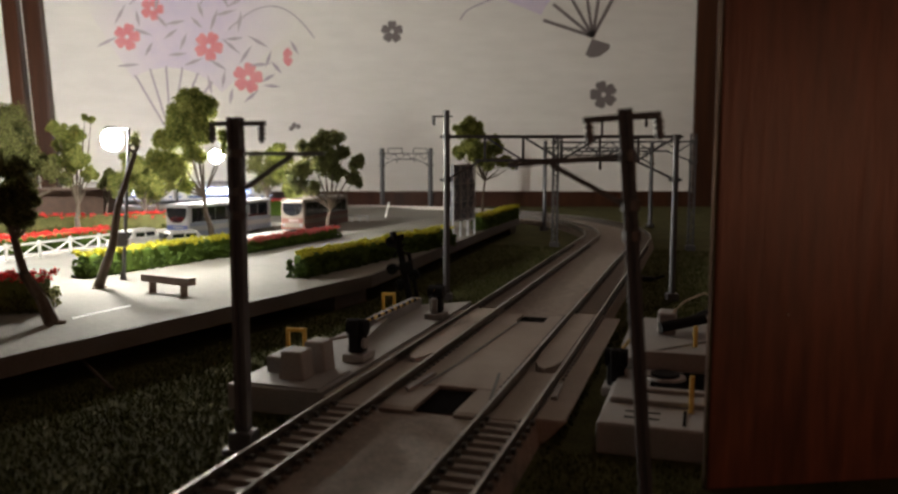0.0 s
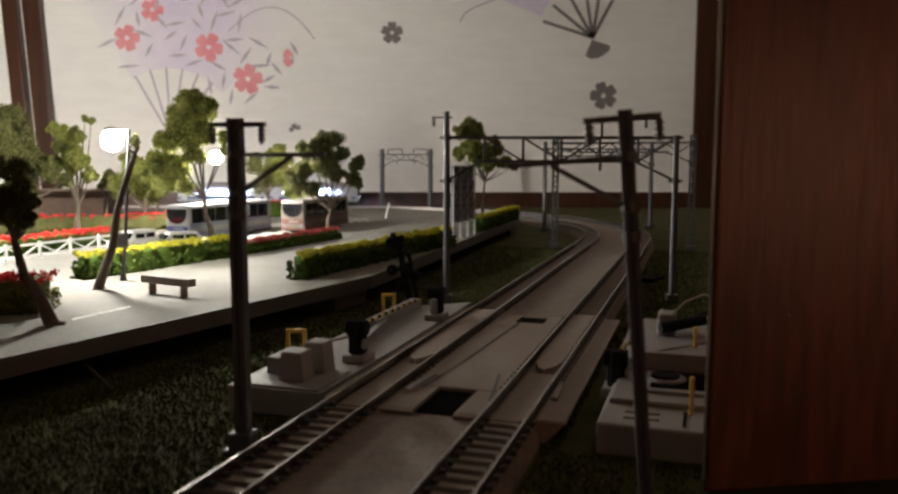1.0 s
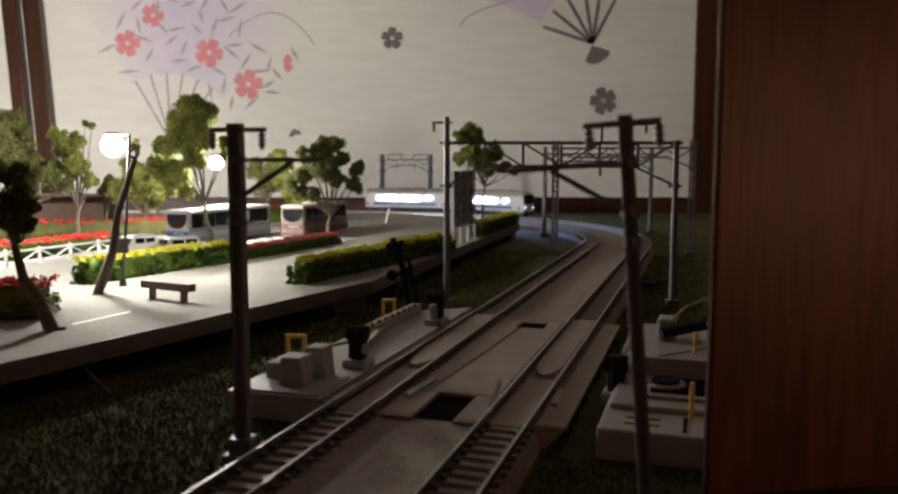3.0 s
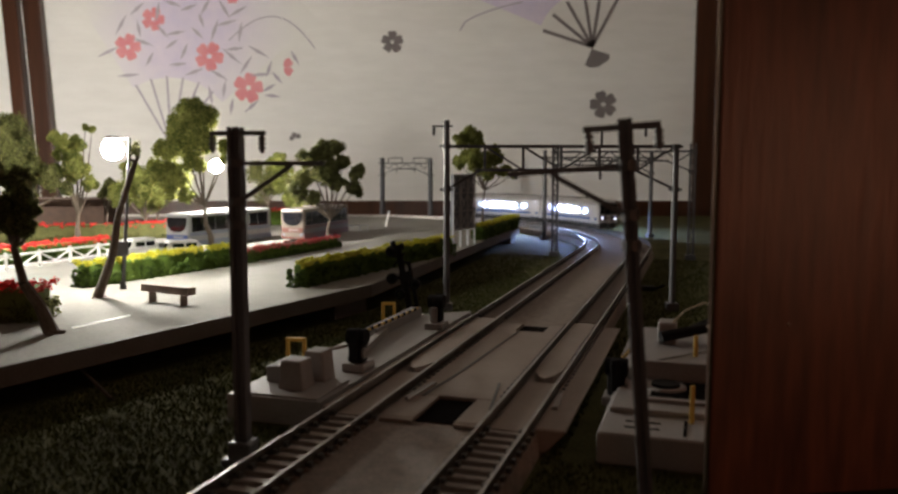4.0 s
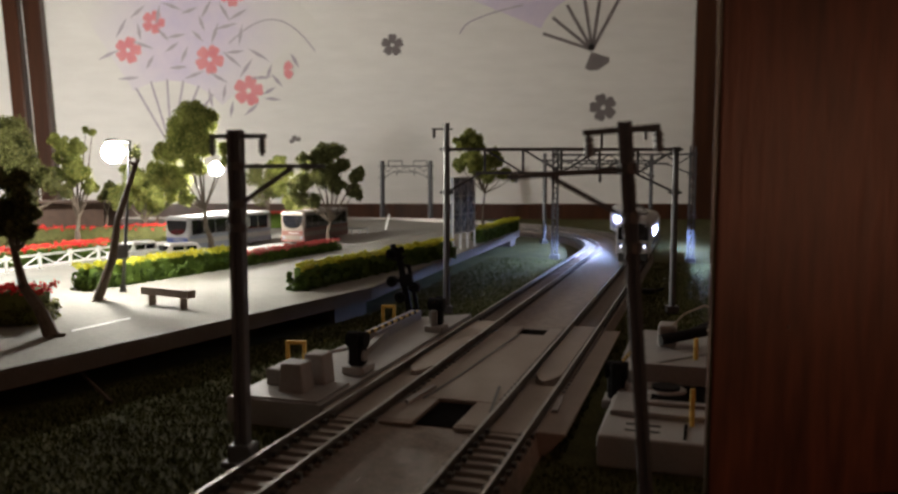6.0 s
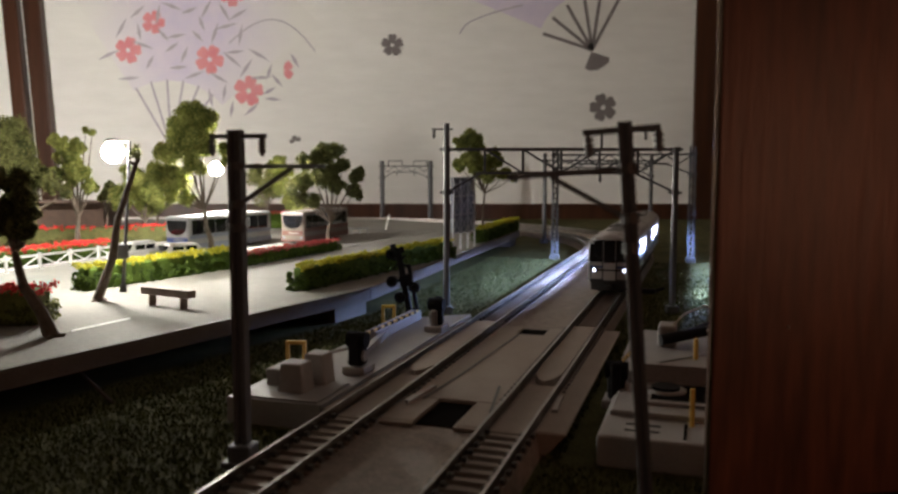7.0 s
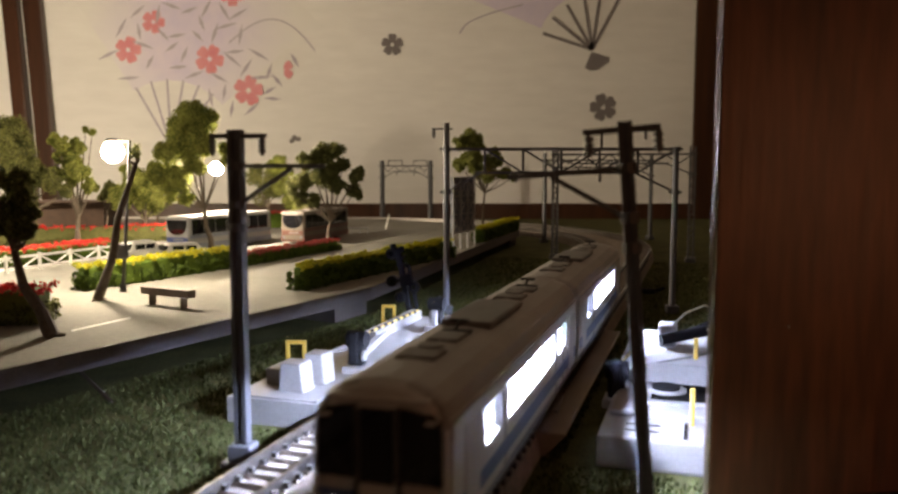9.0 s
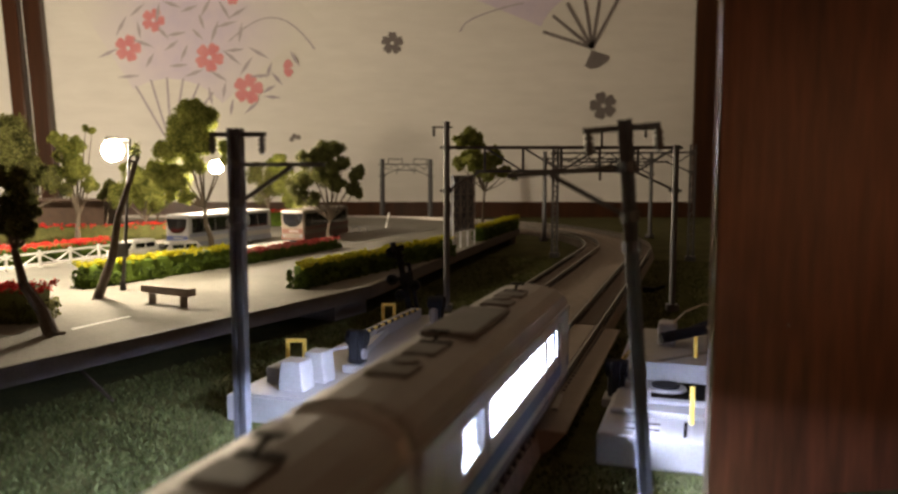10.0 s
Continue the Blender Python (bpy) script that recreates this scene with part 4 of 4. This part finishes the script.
def hedge(name, p0, p1, width, height, top_mat, low_mat, label, count, seed, topshare=0.35):
    x0, y0 = p0
    x1, y1 = p1
    length = math.hypot(x1 - x0, y1 - y0) * 1000
    h = thing(name, pose((x0 + x1) / 2, (y0 + y1) / 2, PL * MM, 0, 0, math.degrees(math.atan2(y1 - y0, x1 - x0))), label, "hedge", "hedges")
    part("core", boxed(-length / 2 + 1.8, length / 2 - 1.8, -width / 2 + 1.0, width / 2 - 1.0, 0, height - 1.4, 0.9), low_mat, h)
    rng = np.random.default_rng(seed)
    n = 400
    low = np.stack([(rng.random(n) - 0.5) * length, (rng.random(n) - 0.5) * width, rng.random(n) * height * (1 - topshare)], 1)
    edge = rng.random(n) < 0.75
    low[edge, 1] = np.sign(low[edge, 1]) * width / 2
    ends = rng.random(n) < 0.16
    low[ends, 0] = np.sign(low[ends, 0]) * (length / 2 - 0.4)
    low[ends, 1] = (rng.random(int(ends.sum())) - 0.5) * width
    leaf_mesh("leaves", low_mat, h, low, int(count * 1.7), 0.58, 1.1, rng)
    n = 300
    up = np.stack([(rng.random(n) - 0.5) * length, (rng.random(n) - 0.5) * width * 1.05, height * (1 - topshare) + (0.55 + 0.45 * rng.random(n)) * height * topshare], 1)
    leaf_mesh("blossom", top_mat, h, up, int(count * 1.5), 0.52, 1.0, rng)
    return h


def tree(x, y, z, height, crown, trunk_r, lean, mat, label, seed, clumps=16, leaves=2600, bare=0.38, leaf=0.78, lobes=None):
    """crown: half sizes (x, y, z) in mm; lean: shift of the crown in mm."""
    t = thing("tree", pose(x, y, z * MM), label, "tree", "plaza trees")
    rng = np.random.default_rng(seed)
    bm = bmesh.new()
    cz = height - crown[2]
    pts = [Vector((0, 0, 0))]
    for k in (0.3, 0.6, 1.0):
        pts.append(Vector((lean[0] * k + rng.normal() * 0.8, lean[1] * k + rng.normal() * 0.8, height * bare * k)))
    for i in range(3):
        tube(bm, pts[i], pts[i + 1], trunk_r * (1.15 - 0.2 * i), trunk_r * (0.95 - 0.2 * i), 8)
    for k in range(5):
        a = rng.random() * 6.28
        tube(bm, (0, 0, 0.3), (math.cos(a) * trunk_r * 2.0, math.sin(a) * trunk_r * 2.0, 0), trunk_r * 0.5, trunk_r * 0.2, 6)
    fork = pts[-1]
    centres, sizes = [], []
    for k in range(clumps):
        d = rng.normal(size=3)
        d /= np.linalg.norm(d)
        r = rng.random() ** 0.45
        c = np.array([lean[0] + d[0] * crown[0] * r * 0.8, lean[1] + d[1] * crown[1] * r * 0.8, cz + d[2] * crown[2] * r * 0.8])
        centres.append(c)
        sizes.append(min(crown) * (0.34 + 0.24 * rng.random()))
    if lobes:
        centres, sizes, out = [], [], []
        for dx, dz, rr in lobes:
            dy = rng.normal() * min(5.0, rr * 0.7)
            rr = rr * 1.12
            out.append(np.array([dx, dy, dz]))
            centres.append(out[-1])
            sizes.append(rr * 0.75)
            for k in range(max(6, int(rr * rr * 0.34))):
                d = rng.normal(size=3)
                d /= np.linalg.norm(d)
                centres.append(np.array([dx, dy, dz]) + d * rr * (0.55 + 0.25 * rng.random()))
                sizes.append(rr * (0.26 + 0.20 * rng.random()))
        core = bmesh.new()
        for (dx, dz, rr), c in zip(lobes, out):
            made = bmesh.ops.create_icosphere(core, subdivisions=2, radius=rr * 0.66, matrix=Matrix.Translation(c))["verts"]
            for v in made:
                v.co += (v.co - Vector(c)) * float(rng.normal() * 0.16)
        part("inner_foliage", core, mat, t)
    for c in (out if lobes else centres[: max(6, clumps // 2)]):
        mid = (fork + Vector(c)) / 2 + Vector((rng.normal(), rng.normal(), -1.0))
        tube(bm, fork, mid, trunk_r * 0.42, trunk_r * 0.28, 6)
        tube(bm, mid, Vector(c), trunk_r * 0.28, trunk_r * 0.1, 5)
    part("trunk", bm, BARK, t)
    leaf_mesh("crown", mat, t, centres, int(leaves * 3.2), leaf, sizes, rng)
    return t


def street_lamp(x, y, place, label, top=0.0):
    lampthing = thing("street_lamp", pose(x, y, PL * MM), label, "street lamp", "street lamps")
    hx, hy, hz = (place[0] - x) * 1000, (place[1] - y) * 1000, place[2] * 1000 - PL
    part("pole", tube(bmesh.new(), (0, 0, 0), (top, hy * 0.25, hz + 4.5), 0.75, 0.5, 10), POLE, lampthing)
    part("arm", tube(bmesh.new(), (top, hy * 0.25, hz + 4.2), (hx, hy, hz + 4.6), 0.45, 0.45, 8), POLE, lampthing)
    part("hood", tube(bmesh.new(), (hx, hy, hz + 4.1), (hx, hy, hz + 5.3), 3.4, 2.0, 14), POLE, lampthing)
    bm = bmesh.new()
    # glowing sphere larger than the bulb, its size standing for the glare
    bmesh.ops.create_uvsphere(bm, u_segments=14, v_segments=8, radius=4.2, matrix=Matrix.Translation((hx, hy, hz)))
    bulb = part("bulb", bm, LAMPGLOW, lampthing, "glaring warm white bulb, enlarged for its glare")
    bulb.visible_shadow = False
    part("base", tube(bmesh.new(), (0, 0, 0), (0, 0, 3), 1.4, 1.0, 10), POLE, lampthing)
    bm = boxed(-2.6, 2.6, -0.8, 0.8, 13, 19, 0.5)
    part("sign_plate", bm, IRON, lampthing)
    return lampthing


def wheel(bm_parent, x, y, r, w):
    wh = part("wheel", tube(bmesh.new(), (x, y - w / 2, r), (x, y + w / 2, r), r, seg=18), TYRE, bm_parent)
    part("rim", tube(bmesh.new(), (x, y - w / 2 - 0.1, r), (x, y + w / 2 + 0.1, r), r * 0.55, seg=14), SILVER, wh)


def bus(m, length, upper, band, label):
    """x runs from the front (0) to the rear."""
    b = thing("bus", m, label, "bus", "buses")
    w, h = 16.6, 21.5
    part("body", boxed(0, length, -w / 2, w / 2, 2.4, h, 1.3), upper, b)
    part("skirt", boxed(0.2, length - 0.2, -w / 2 - 0.08, w / 2 + 0.08, 2.0, 5.5, 0.2), band, b)
    for s in (-1, 1):
        y = s * (w / 2 + 0.02)
        part("belt", boxed(1, length - 1, min(y, y + s * 0.12), max(y, y + s * 0.12), 8.5, 10.6), band, b)
        n = 7
        for k in range(n):
            x0 = 3 + (length - 7) * k / n
            part("window", boxed(x0, x0 + (length - 7) / n - 0.5, min(y, y + s * 0.15), max(y, y + s * 0.15), 10.8, 19.2, 0.05), GLASS, b)
        for x in (length * 0.2, length * 0.72):
            wheel(b, x, s * (w / 2 - 1.4), 3.2, 2.4)
    arc = [(-(w / 2 - 1.2) * math.cos(math.pi * i / 14), 19.2 - 8.6 * math.sin(math.pi * i / 14) ** 0.6) for i in range(15)]
    bm = prism(bmesh.new(), arc, -0.2, 0.3)
    bmesh.ops.transform(bm, matrix=Matrix(((0, 0, 1, 0), (1, 0, 0, 0), (0, 1, 0, 0), (0, 0, 0, 1))), verts=bm.verts)
    bmesh.ops.recalc_face_normals(bm, faces=bm.faces)
    part("windscreen", bm, GLASS, b, "dark curved windscreen")
    part("front_band", boxed(-0.15, 0.3, -w / 2 + 0.8, w / 2 - 0.8, 6.4, 9.2, 0.05), BUSBLUE if band is BUSGREY else band, b)
    for y in (-4.2, -2.8, -1.4, 0.0, 1.4):
        part("lettering_bar", boxed(-0.22, 0.0, y, y + 0.9, 7.2, 8.4), BUSWHITE, b)
    for y in (-6.2, 6.2):
        part("headlight", tube(bmesh.new(), (-0.25, y, 4.8), (0.3, y, 4.8), 0.8, seg=12), BUSGREY, b)
    part("roof_unit", boxed(length * 0.35, length * 0.62, -5, 5, h - 0.2, h + 1.3, 0.4), upper, b)
    return b


def car(m, paint, label, length=28.0, h=10.5):
    c = thing("car", m, label, "car", "parked cars")
    w = 11.3
    bm = boxed(0, length, -w / 2, w / 2, 1.6, h * 0.56, 0.9)
    part("body", bm, paint, c)
    bm = boxed(length * 0.24, length * 0.92, -w / 2 + 0.4, w / 2 - 0.4, h * 0.54, h, 0.8)
    for v in bm.verts:
        if v.co.z > h * 0.8:
            v.co.x = length * 0.58 + (v.co.x - length * 0.58) * 0.78
            v.co.y *= 0.86
    part("cabin", bm, paint, c)
    for s in (-1, 1):
        y = s * (w / 2 - 0.75)
        for x0, x1 in ((0.36, 0.56), (0.60, 0.80)):
            part("window", boxed(length * x0, length * x1, min(y, y + s * 0.5), max(y, y + s * 0.5), h * 0.62, h * 0.86, 0.05), GLASS, c)
        for x in (length * 0.2, length * 0.78):
            wheel(c, x, s * (w / 2 - 0.9), 2.1, 1.6)
    bm = boxed(length * 0.22, length * 0.30, -w / 2 + 1.2, w / 2 - 1.2, h * 0.6, h * 0.9, 0.1)
    part("windscreen", bm, GLASS, c)
    return c


def fence(p0, p1):
    (x0, y0), (x1, y1) = p0, p1
    length = math.hypot(x1 - x0, y1 - y0) * 1000
    f = thing("fence", pose(x0, y0, PL * MM, 0, 0, math.degrees(math.atan2(y1 - y0, x1 - x0))), "low white ranch fence with crossed bars", "fence")
    n = int(length / 17)
    for k in range(n + 1):
        x = length * k / n
        part("post", boxed(x - 0.6, x + 0.6, -0.6, 0.6, 0, 8.2, 0.1), WHITE, f)
        if k < n:
            xn = length * (k + 1) / n
            part("rail", boxed(x, xn, -0.35, 0.35, 6.4, 7.4), WHITE, f)
            part("rail", boxed(x, xn, -0.35, 0.35, 1.2, 2.0), WHITE, f)
            part("brace", beam(bmesh.new(), (x + 0.5, 0, 6.4), ((x + xn) / 2, 0, 2.0), 0.6, 0.6), WHITE, f)
            part("brace", beam(bmesh.new(), (xn - 0.5, 0, 6.4), ((x + xn) / 2, 0, 2.0), 0.6, 0.6), WHITE, f)
    return f


def bench(m):
    b = thing("bench", m, "long brown backless bench on the plaza paving", "bench")
    part("seat", boxed(-12.4, 11.6, -1.9, 1.9, 3.9, 6.6, 0.25), BENCHWOOD, b)
    for x in (-8.6, 7.4):
        part("leg", boxed(x - 0.5, x + 0.5, -1.3, 1.3, 0, 4.0, 0.1), BENCHWOOD, b)
    return b


def billboard(m):
    b = thing("billboard", m, "tall blank billboard frame with pale lattice bracing", "billboard")
    w, h = 32.0, 44.0
    part("board", boxed(-w / 2, w / 2, 0.9, 1.7, 11, h, 0.1), BUSGREY, b, "plain blue-grey board")
    for x in (-w / 2, -w / 6, w / 6, w / 2):
        part("post", boxed(x - 0.5, x + 0.5, -0.5, 0.5, 0, h, 0.1), LATTICE, b)
    for z in (10.5, 21.5, 32.5, h - 0.5):
        part("rail", boxed(-w / 2, w / 2, -0.45, 0.45, z - 0.45, z + 0.45), LATTICE, b)
    for k in range(3):
        x0, x1 = -w / 2 + k * w / 3, -w / 2 + (k + 1) * w / 3
        for z0, z1 in ((10.5, 21.5), (21.5, 32.5), (32.5, h - 0.5)):
            part("brace", beam(bmesh.new(), (x0, -0.1, z0), (x1, -0.1, z1), 0.5, 0.5), LATTICE, b)
            part("brace", beam(bmesh.new(), (x1, 0.3, z0), (x0, 0.3, z1), 0.5, 0.5), LATTICE, b)
    return b


def build_plaza_things():
    hedge("hedge", (-0.147, 0.3165), (-0.108, 0.396), 9.0, 10.5, HEDGETOP, HEDGE, "trimmed green hedge with yellow blossom on top", 3200, 11)
    hedge("hedge", (-0.106, 0.399), (-0.069, 0.487), 7.0, 7.0, ROSE, HEDGE, "low hedge with dull red blossom", 2600, 12, 0.6)
    hedge("hedge", (-0.0605, 0.316), (0.000, 0.447), 8.0, 10.5, HEDGETOP, HEDGE, "long trimmed hedge with yellow blossom along the edge", 4200, 13)
    hedge("hedge", (0.019, 0.530), (0.053, 0.648), 8.0, 10.5, HEDGETOP, HEDGE, "trimmed hedge with yellow blossom behind the billboard", 3000, 14)
    hedge("flower_bed", (-0.225, 0.395), (-0.195, 0.46), 12.0, 9.0, REDFLOWER, HEDGE, "bed of bright red blossom behind the fence", 2600, 15, 0.6)
    hedge("flower_bed", (-0.30, 0.50), (-0.17, 0.56), 12.0, 12.0, REDFLOWER, LEAF2, "long bed of red blossom at the roadside", 3600, 16, 0.7)
    hedge("flower_bed", (-0.165, 0.246), (-0.126, 0.251), 13.0, 12.0, REDFLOWER, LEAF2, "clump of dark red blossom round a tree", 2200, 17, 0.5)
    hedge("flower_bed", (-0.19, 0.66), (-0.10, 0.69), 10.0, 14.0, REDFLOWER, HEDGE, "far bed of red blossom", 1600, 18, 0.5)
    street_lamp(-0.129, 0.3143, LAMP_A, "slim street lamp with a glaring bulb beside a hedge", 4.5)
    street_lamp(-0.127, 0.500, LAMP_B, "slim street lamp with a glaring bulb beside a coach")
    street_lamp(-0.263, 0.405, LAMP_C, "slim street lamp with a glaring bulb beside the fence")
    street_lamp(-0.46, 0.60, LAMP_D, "tall street lamp with a glaring bulb at the roadside")
    tree(-0.1388, 0.467, PL, 98, (23, 20, 37), 1.7, (-4, 2), LEAF, "tall pale green tree with a pale trunk", 21, 34, 11000, 0.26, 0.7,
         lobes=((-11, 79, 8.7), (-4, 76, 8.7), (-20, 73, 8.0), (-2, 63, 8.0), (-13, 63, 10.7), (-23, 59, 7.3), (-29, 47, 6.0), (-20, 44, 8.7), (-24, 34, 5.0), (-14, 32, 4.7), (-8, 51, 6.7), (-8, 84, 4.7), (8, 59, 4.3), (9, 52, 2.7)))
    tree(-0.0754, 0.5105, PL, 70, (27, 20, 25), 1.5, (-1, 0), LEAF2, "broad dark green tree with forked trunk", 22, 22, 8000, 0.22, 0.7,
         lobes=((4, 61, 5.8), (-4, 58, 7.3), (-13, 54, 6.2), (8, 51, 5.1), (-2, 45, 8.8), (-17, 40, 6.9), (5, 39, 5.5), (-20, 30, 5.5), (-11, 28, 5.5), (-24, 36, 4.4), (16, 44, 5.1), (14, 34, 5.5), (19, 48, 2.9)))
    tree(0.0222, 0.5534, PL, 74, (25, 18, 21), 1.1, (2, 1), LEAF, "slender tree with a ragged dark green crown", 23, 15, 6000, 0.44, 0.7,
         lobes=((-7, 70, 6.7), (-14, 66, 5.1), (-2, 66, 4.7), (2, 53, 6.3), (11, 55, 5.5), (-7, 55, 7.1), (-15, 51, 5.1), (16, 45, 4.7), (6, 45, 5.9), (-3, 47, 5.1), (22, 43, 2.8), (9, 61, 3.2)))
    tree(-0.1299, 0.2931, PL, 58, (4, 4, 4), 1.6, (15, 3), LEAF2, "leaning bare-trunked tree beside a street lamp", 24, 3, 24, 0.86)
    tree(-0.1147, 0.228, PL, 49, (17, 13, 12), 1.9, (-11, 2), LEAF2, "dark tree with a leaning trunk", 25, 18, 6000, 0.50, 0.5,
         lobes=((-8, 41, 4.6), (-12, 43, 4.9), (-5, 35, 3.3), (-10, 32, 5.2), (-5, 40, 2.8), (-13, 46, 3.6), (-17, 36, 6.5), (-6, 30, 2.6)))
    tree(-0.255, 0.475, PL, 88, (40, 26, 30), 2.2, (4, 0), LEAF2, "broad dark green tree", 26, 24, 8000, 0.26,
         lobes=((-3, 69, 10.2), (-11, 67, 11.9), (4, 59, 9.5), (-18, 57, 11.9), (-4, 52, 10.2), (9, 50, 6.8), (14, 45, 6.8), (6, 40, 6.8), (21, 40, 6.1), (26, 35, 4.8)))
    tree(-0.234, 0.500, PL, 76, (18, 16, 22), 1.8, (2, 0), LEAF, "green tree with several bare limbs", 27, 14, 6000, 0.24,
         lobes=((-4, 65, 5.7), (4, 62, 5.7), (0, 54, 6.4), (-5, 57, 4.3), (6, 47, 6.4), (11, 38, 5.0), (-1, 43, 5.0), (13, 72, 2.1), (9, 73, 1.8), (-10, 47, 4.3)))
    tree(-0.2156, 0.560, PL, 62, (22, 18, 22), 1.8, (3, 0), LEAF, "low spreading green tree", 28, 14, 6000, 0.2,
         lobes=((-2, 39, 9.6), (-10, 29, 8.8), (8, 35, 8.8), (4, 25, 8.0), (-6, 47, 6.4), (12, 27, 6.4)))
    tree(-0.2388, 0.560, PL, 50, (8, 8, 8), 1.2, (0, 0), LEAF2, "small round green tree", 30, 14, 2000, 0.35,
         lobes=((-1, 33, 6.0), (3, 37, 4.0), (-4, 29, 3.2)))
    tree(-0.108, 0.600, PL, 60, (14, 14, 22), 1.5, (-3, 0), LEAF, "small green tree behind a bus", 29, 12, 4200, 0.28,
         lobes=((-18, 53, 6.0), (-22, 47, 6.0), (-13, 47, 5.1), (-18, 36, 6.9), (-10, 27, 6.9), (-5, 19, 6.0), (-24, 53, 3.9)))
    tree(-0.222, 0.605, PL, 54, (30, 14, 18), 1.6, (2, 0), LEAF2, "low broad tree behind the roadside bed", 31, 18, 3000, 0.30)
    tree(-0.138, 0.610, PL, 60, (17, 13, 20), 1.5, (1, 0), LEAF2, "small dark tree behind the coach", 32, 14, 2400, 0.34)
    bus(pose(-0.1572, 0.462, PL * MM, 0, 0, 68), 82, BUSWHITE, BUSGREY, "white and grey coach parked on the plaza")
    bus(pose(-0.1012, 0.517, PL * MM, 0, 0, 74), 72, BUSCREAM, BUSRED, "cream city bus with maroon band parked on the plaza")
    car(pose(-0.173, 0.411, PL * MM, 0, 0, 62), WHITE, "small white van parked by the hedge")
    car(pose(-0.159, 0.423, PL * MM, 0, 0, 40), SILVER, "silver car parked by the hedge", 30, 8.6)
    fence((-0.2135, 0.354), (-0.172, 0.458))
    bench(pose(-0.0985, 0.279, PL * MM, 0, 0, -30))
    billboard(pose(0.0093, 0.492, PL * MM, 0, 0, 65))
    post = thing("leaning_post", pose(-0.052, 0.655, PL * MM, 0, 14, 0), "thin white post leaning on the plaza", "post")
    part("shaft", tube(bmesh.new(), (0, 0, 0), (0, 0, 12), 0.8, 0.6, 8), WHITE, post)
    part("cap", tube(bmesh.new(), (0, 0, 11.6), (0, 0, 13), 1.2, 0.8, 10), LATTICE, post)
    rail = thing("hand_rail", pose(-0.085, 0.60, PL * MM, 0, 0, 12), "low thin pale rail beside the roadway", "rail")
    for k in range(5):
        part("upright", boxed(k * 6 - 0.3, k * 6 + 0.3, -0.3, 0.3, 0, 5.0), LATTICE, rail)
    part("bar", boxed(-0.3, 24.3, -0.3, 0.3, 4.4, 5.0), LATTICE, rail)
    plate = thing("white_plate", pose(-0.027, 0.846, 0), "flat glossy white plate beside the far track", "plate")
    part("sheet", boxed(-18, 18, -6, 6, 0.1, 5.2, 0.8), WHITE, plate)
    clip = thing("track_connector", pose(0.096, 0.385, 0, 0, 0, -20), "small black track connector lying on the grass", "connector")
    part("body", boxed(-4, 4, -2, 2, 0, 2.4, 0.5), BLACK, clip)
    part("plug", tube(bmesh.new(), (4, 0, 1.4), (8, 1, 3.0), 0.8, 0.7, 10), BLACK, clip)
    house = thing("station_building", pose(-0.40, 0.66, PL * MM, 0, 0, 8), "low brown timber building behind the trees", "building")
    part("wall", boxed(-110, 110, 0, 40, 0, 21), BRICK, house)
    part("roof", prism(bmesh.new(), [(-114, -4), (114, -4), (108, 20), (114, 44), (-114, 44), (-108, 20)], 21, 22.2), BRICK, house)


def build_panel():
    p = thing("wooden_panel", pose(0.0458, 0.1380, 0, 0, 0, 8), "tall reddish brown wooden panel with a polished edge", "panel")
    part("board", boxed(0.5, 420, 0, 2.0, 0, 700, 0.3), PANELWOOD, p)
    bm = bmesh.new()
    outline = [(0.5, 0.02)] + [(0.5 - 0.5 * math.sin(math.pi * i / 10), 1.0 - 0.98 * math.cos(math.pi * i / 10)) for i in range(1, 10)] + [(0.5, 1.98)]
    prism(bm, outline, 0, 700)
    bmesh.ops.recalc_face_normals(bm, faces=bm.faces)
    # pale speck on the board, made as a tiny raised disc
    part("pale_speck", tube(bmesh.new(), (14.5, 0.05, 31.6), (14.5, -0.18, 31.6), 0.32, 0.2, 10), RAIL, p, "small pale speck on the panel")
    part("edging", bm, EDGEWOOD, p, "polished rounded edge strip, coloured pale for its highlight", True)


build_setting()
build_grass()
build_track()
build_crossing()
build_catenary()
build_machines()
build_plaza()
build_plaza_things()
build_panel()
CARS = [train_car(True), train_car(False)]


def motions():
    times = [i * 0.2 for i in range(51)]
    for k, vehicle in enumerate(CARS):
        walk(vehicle, [(t, car_pose(front_at(t) - NOSE + k * (CAR_L + 3.4))) for t in times])


motions()
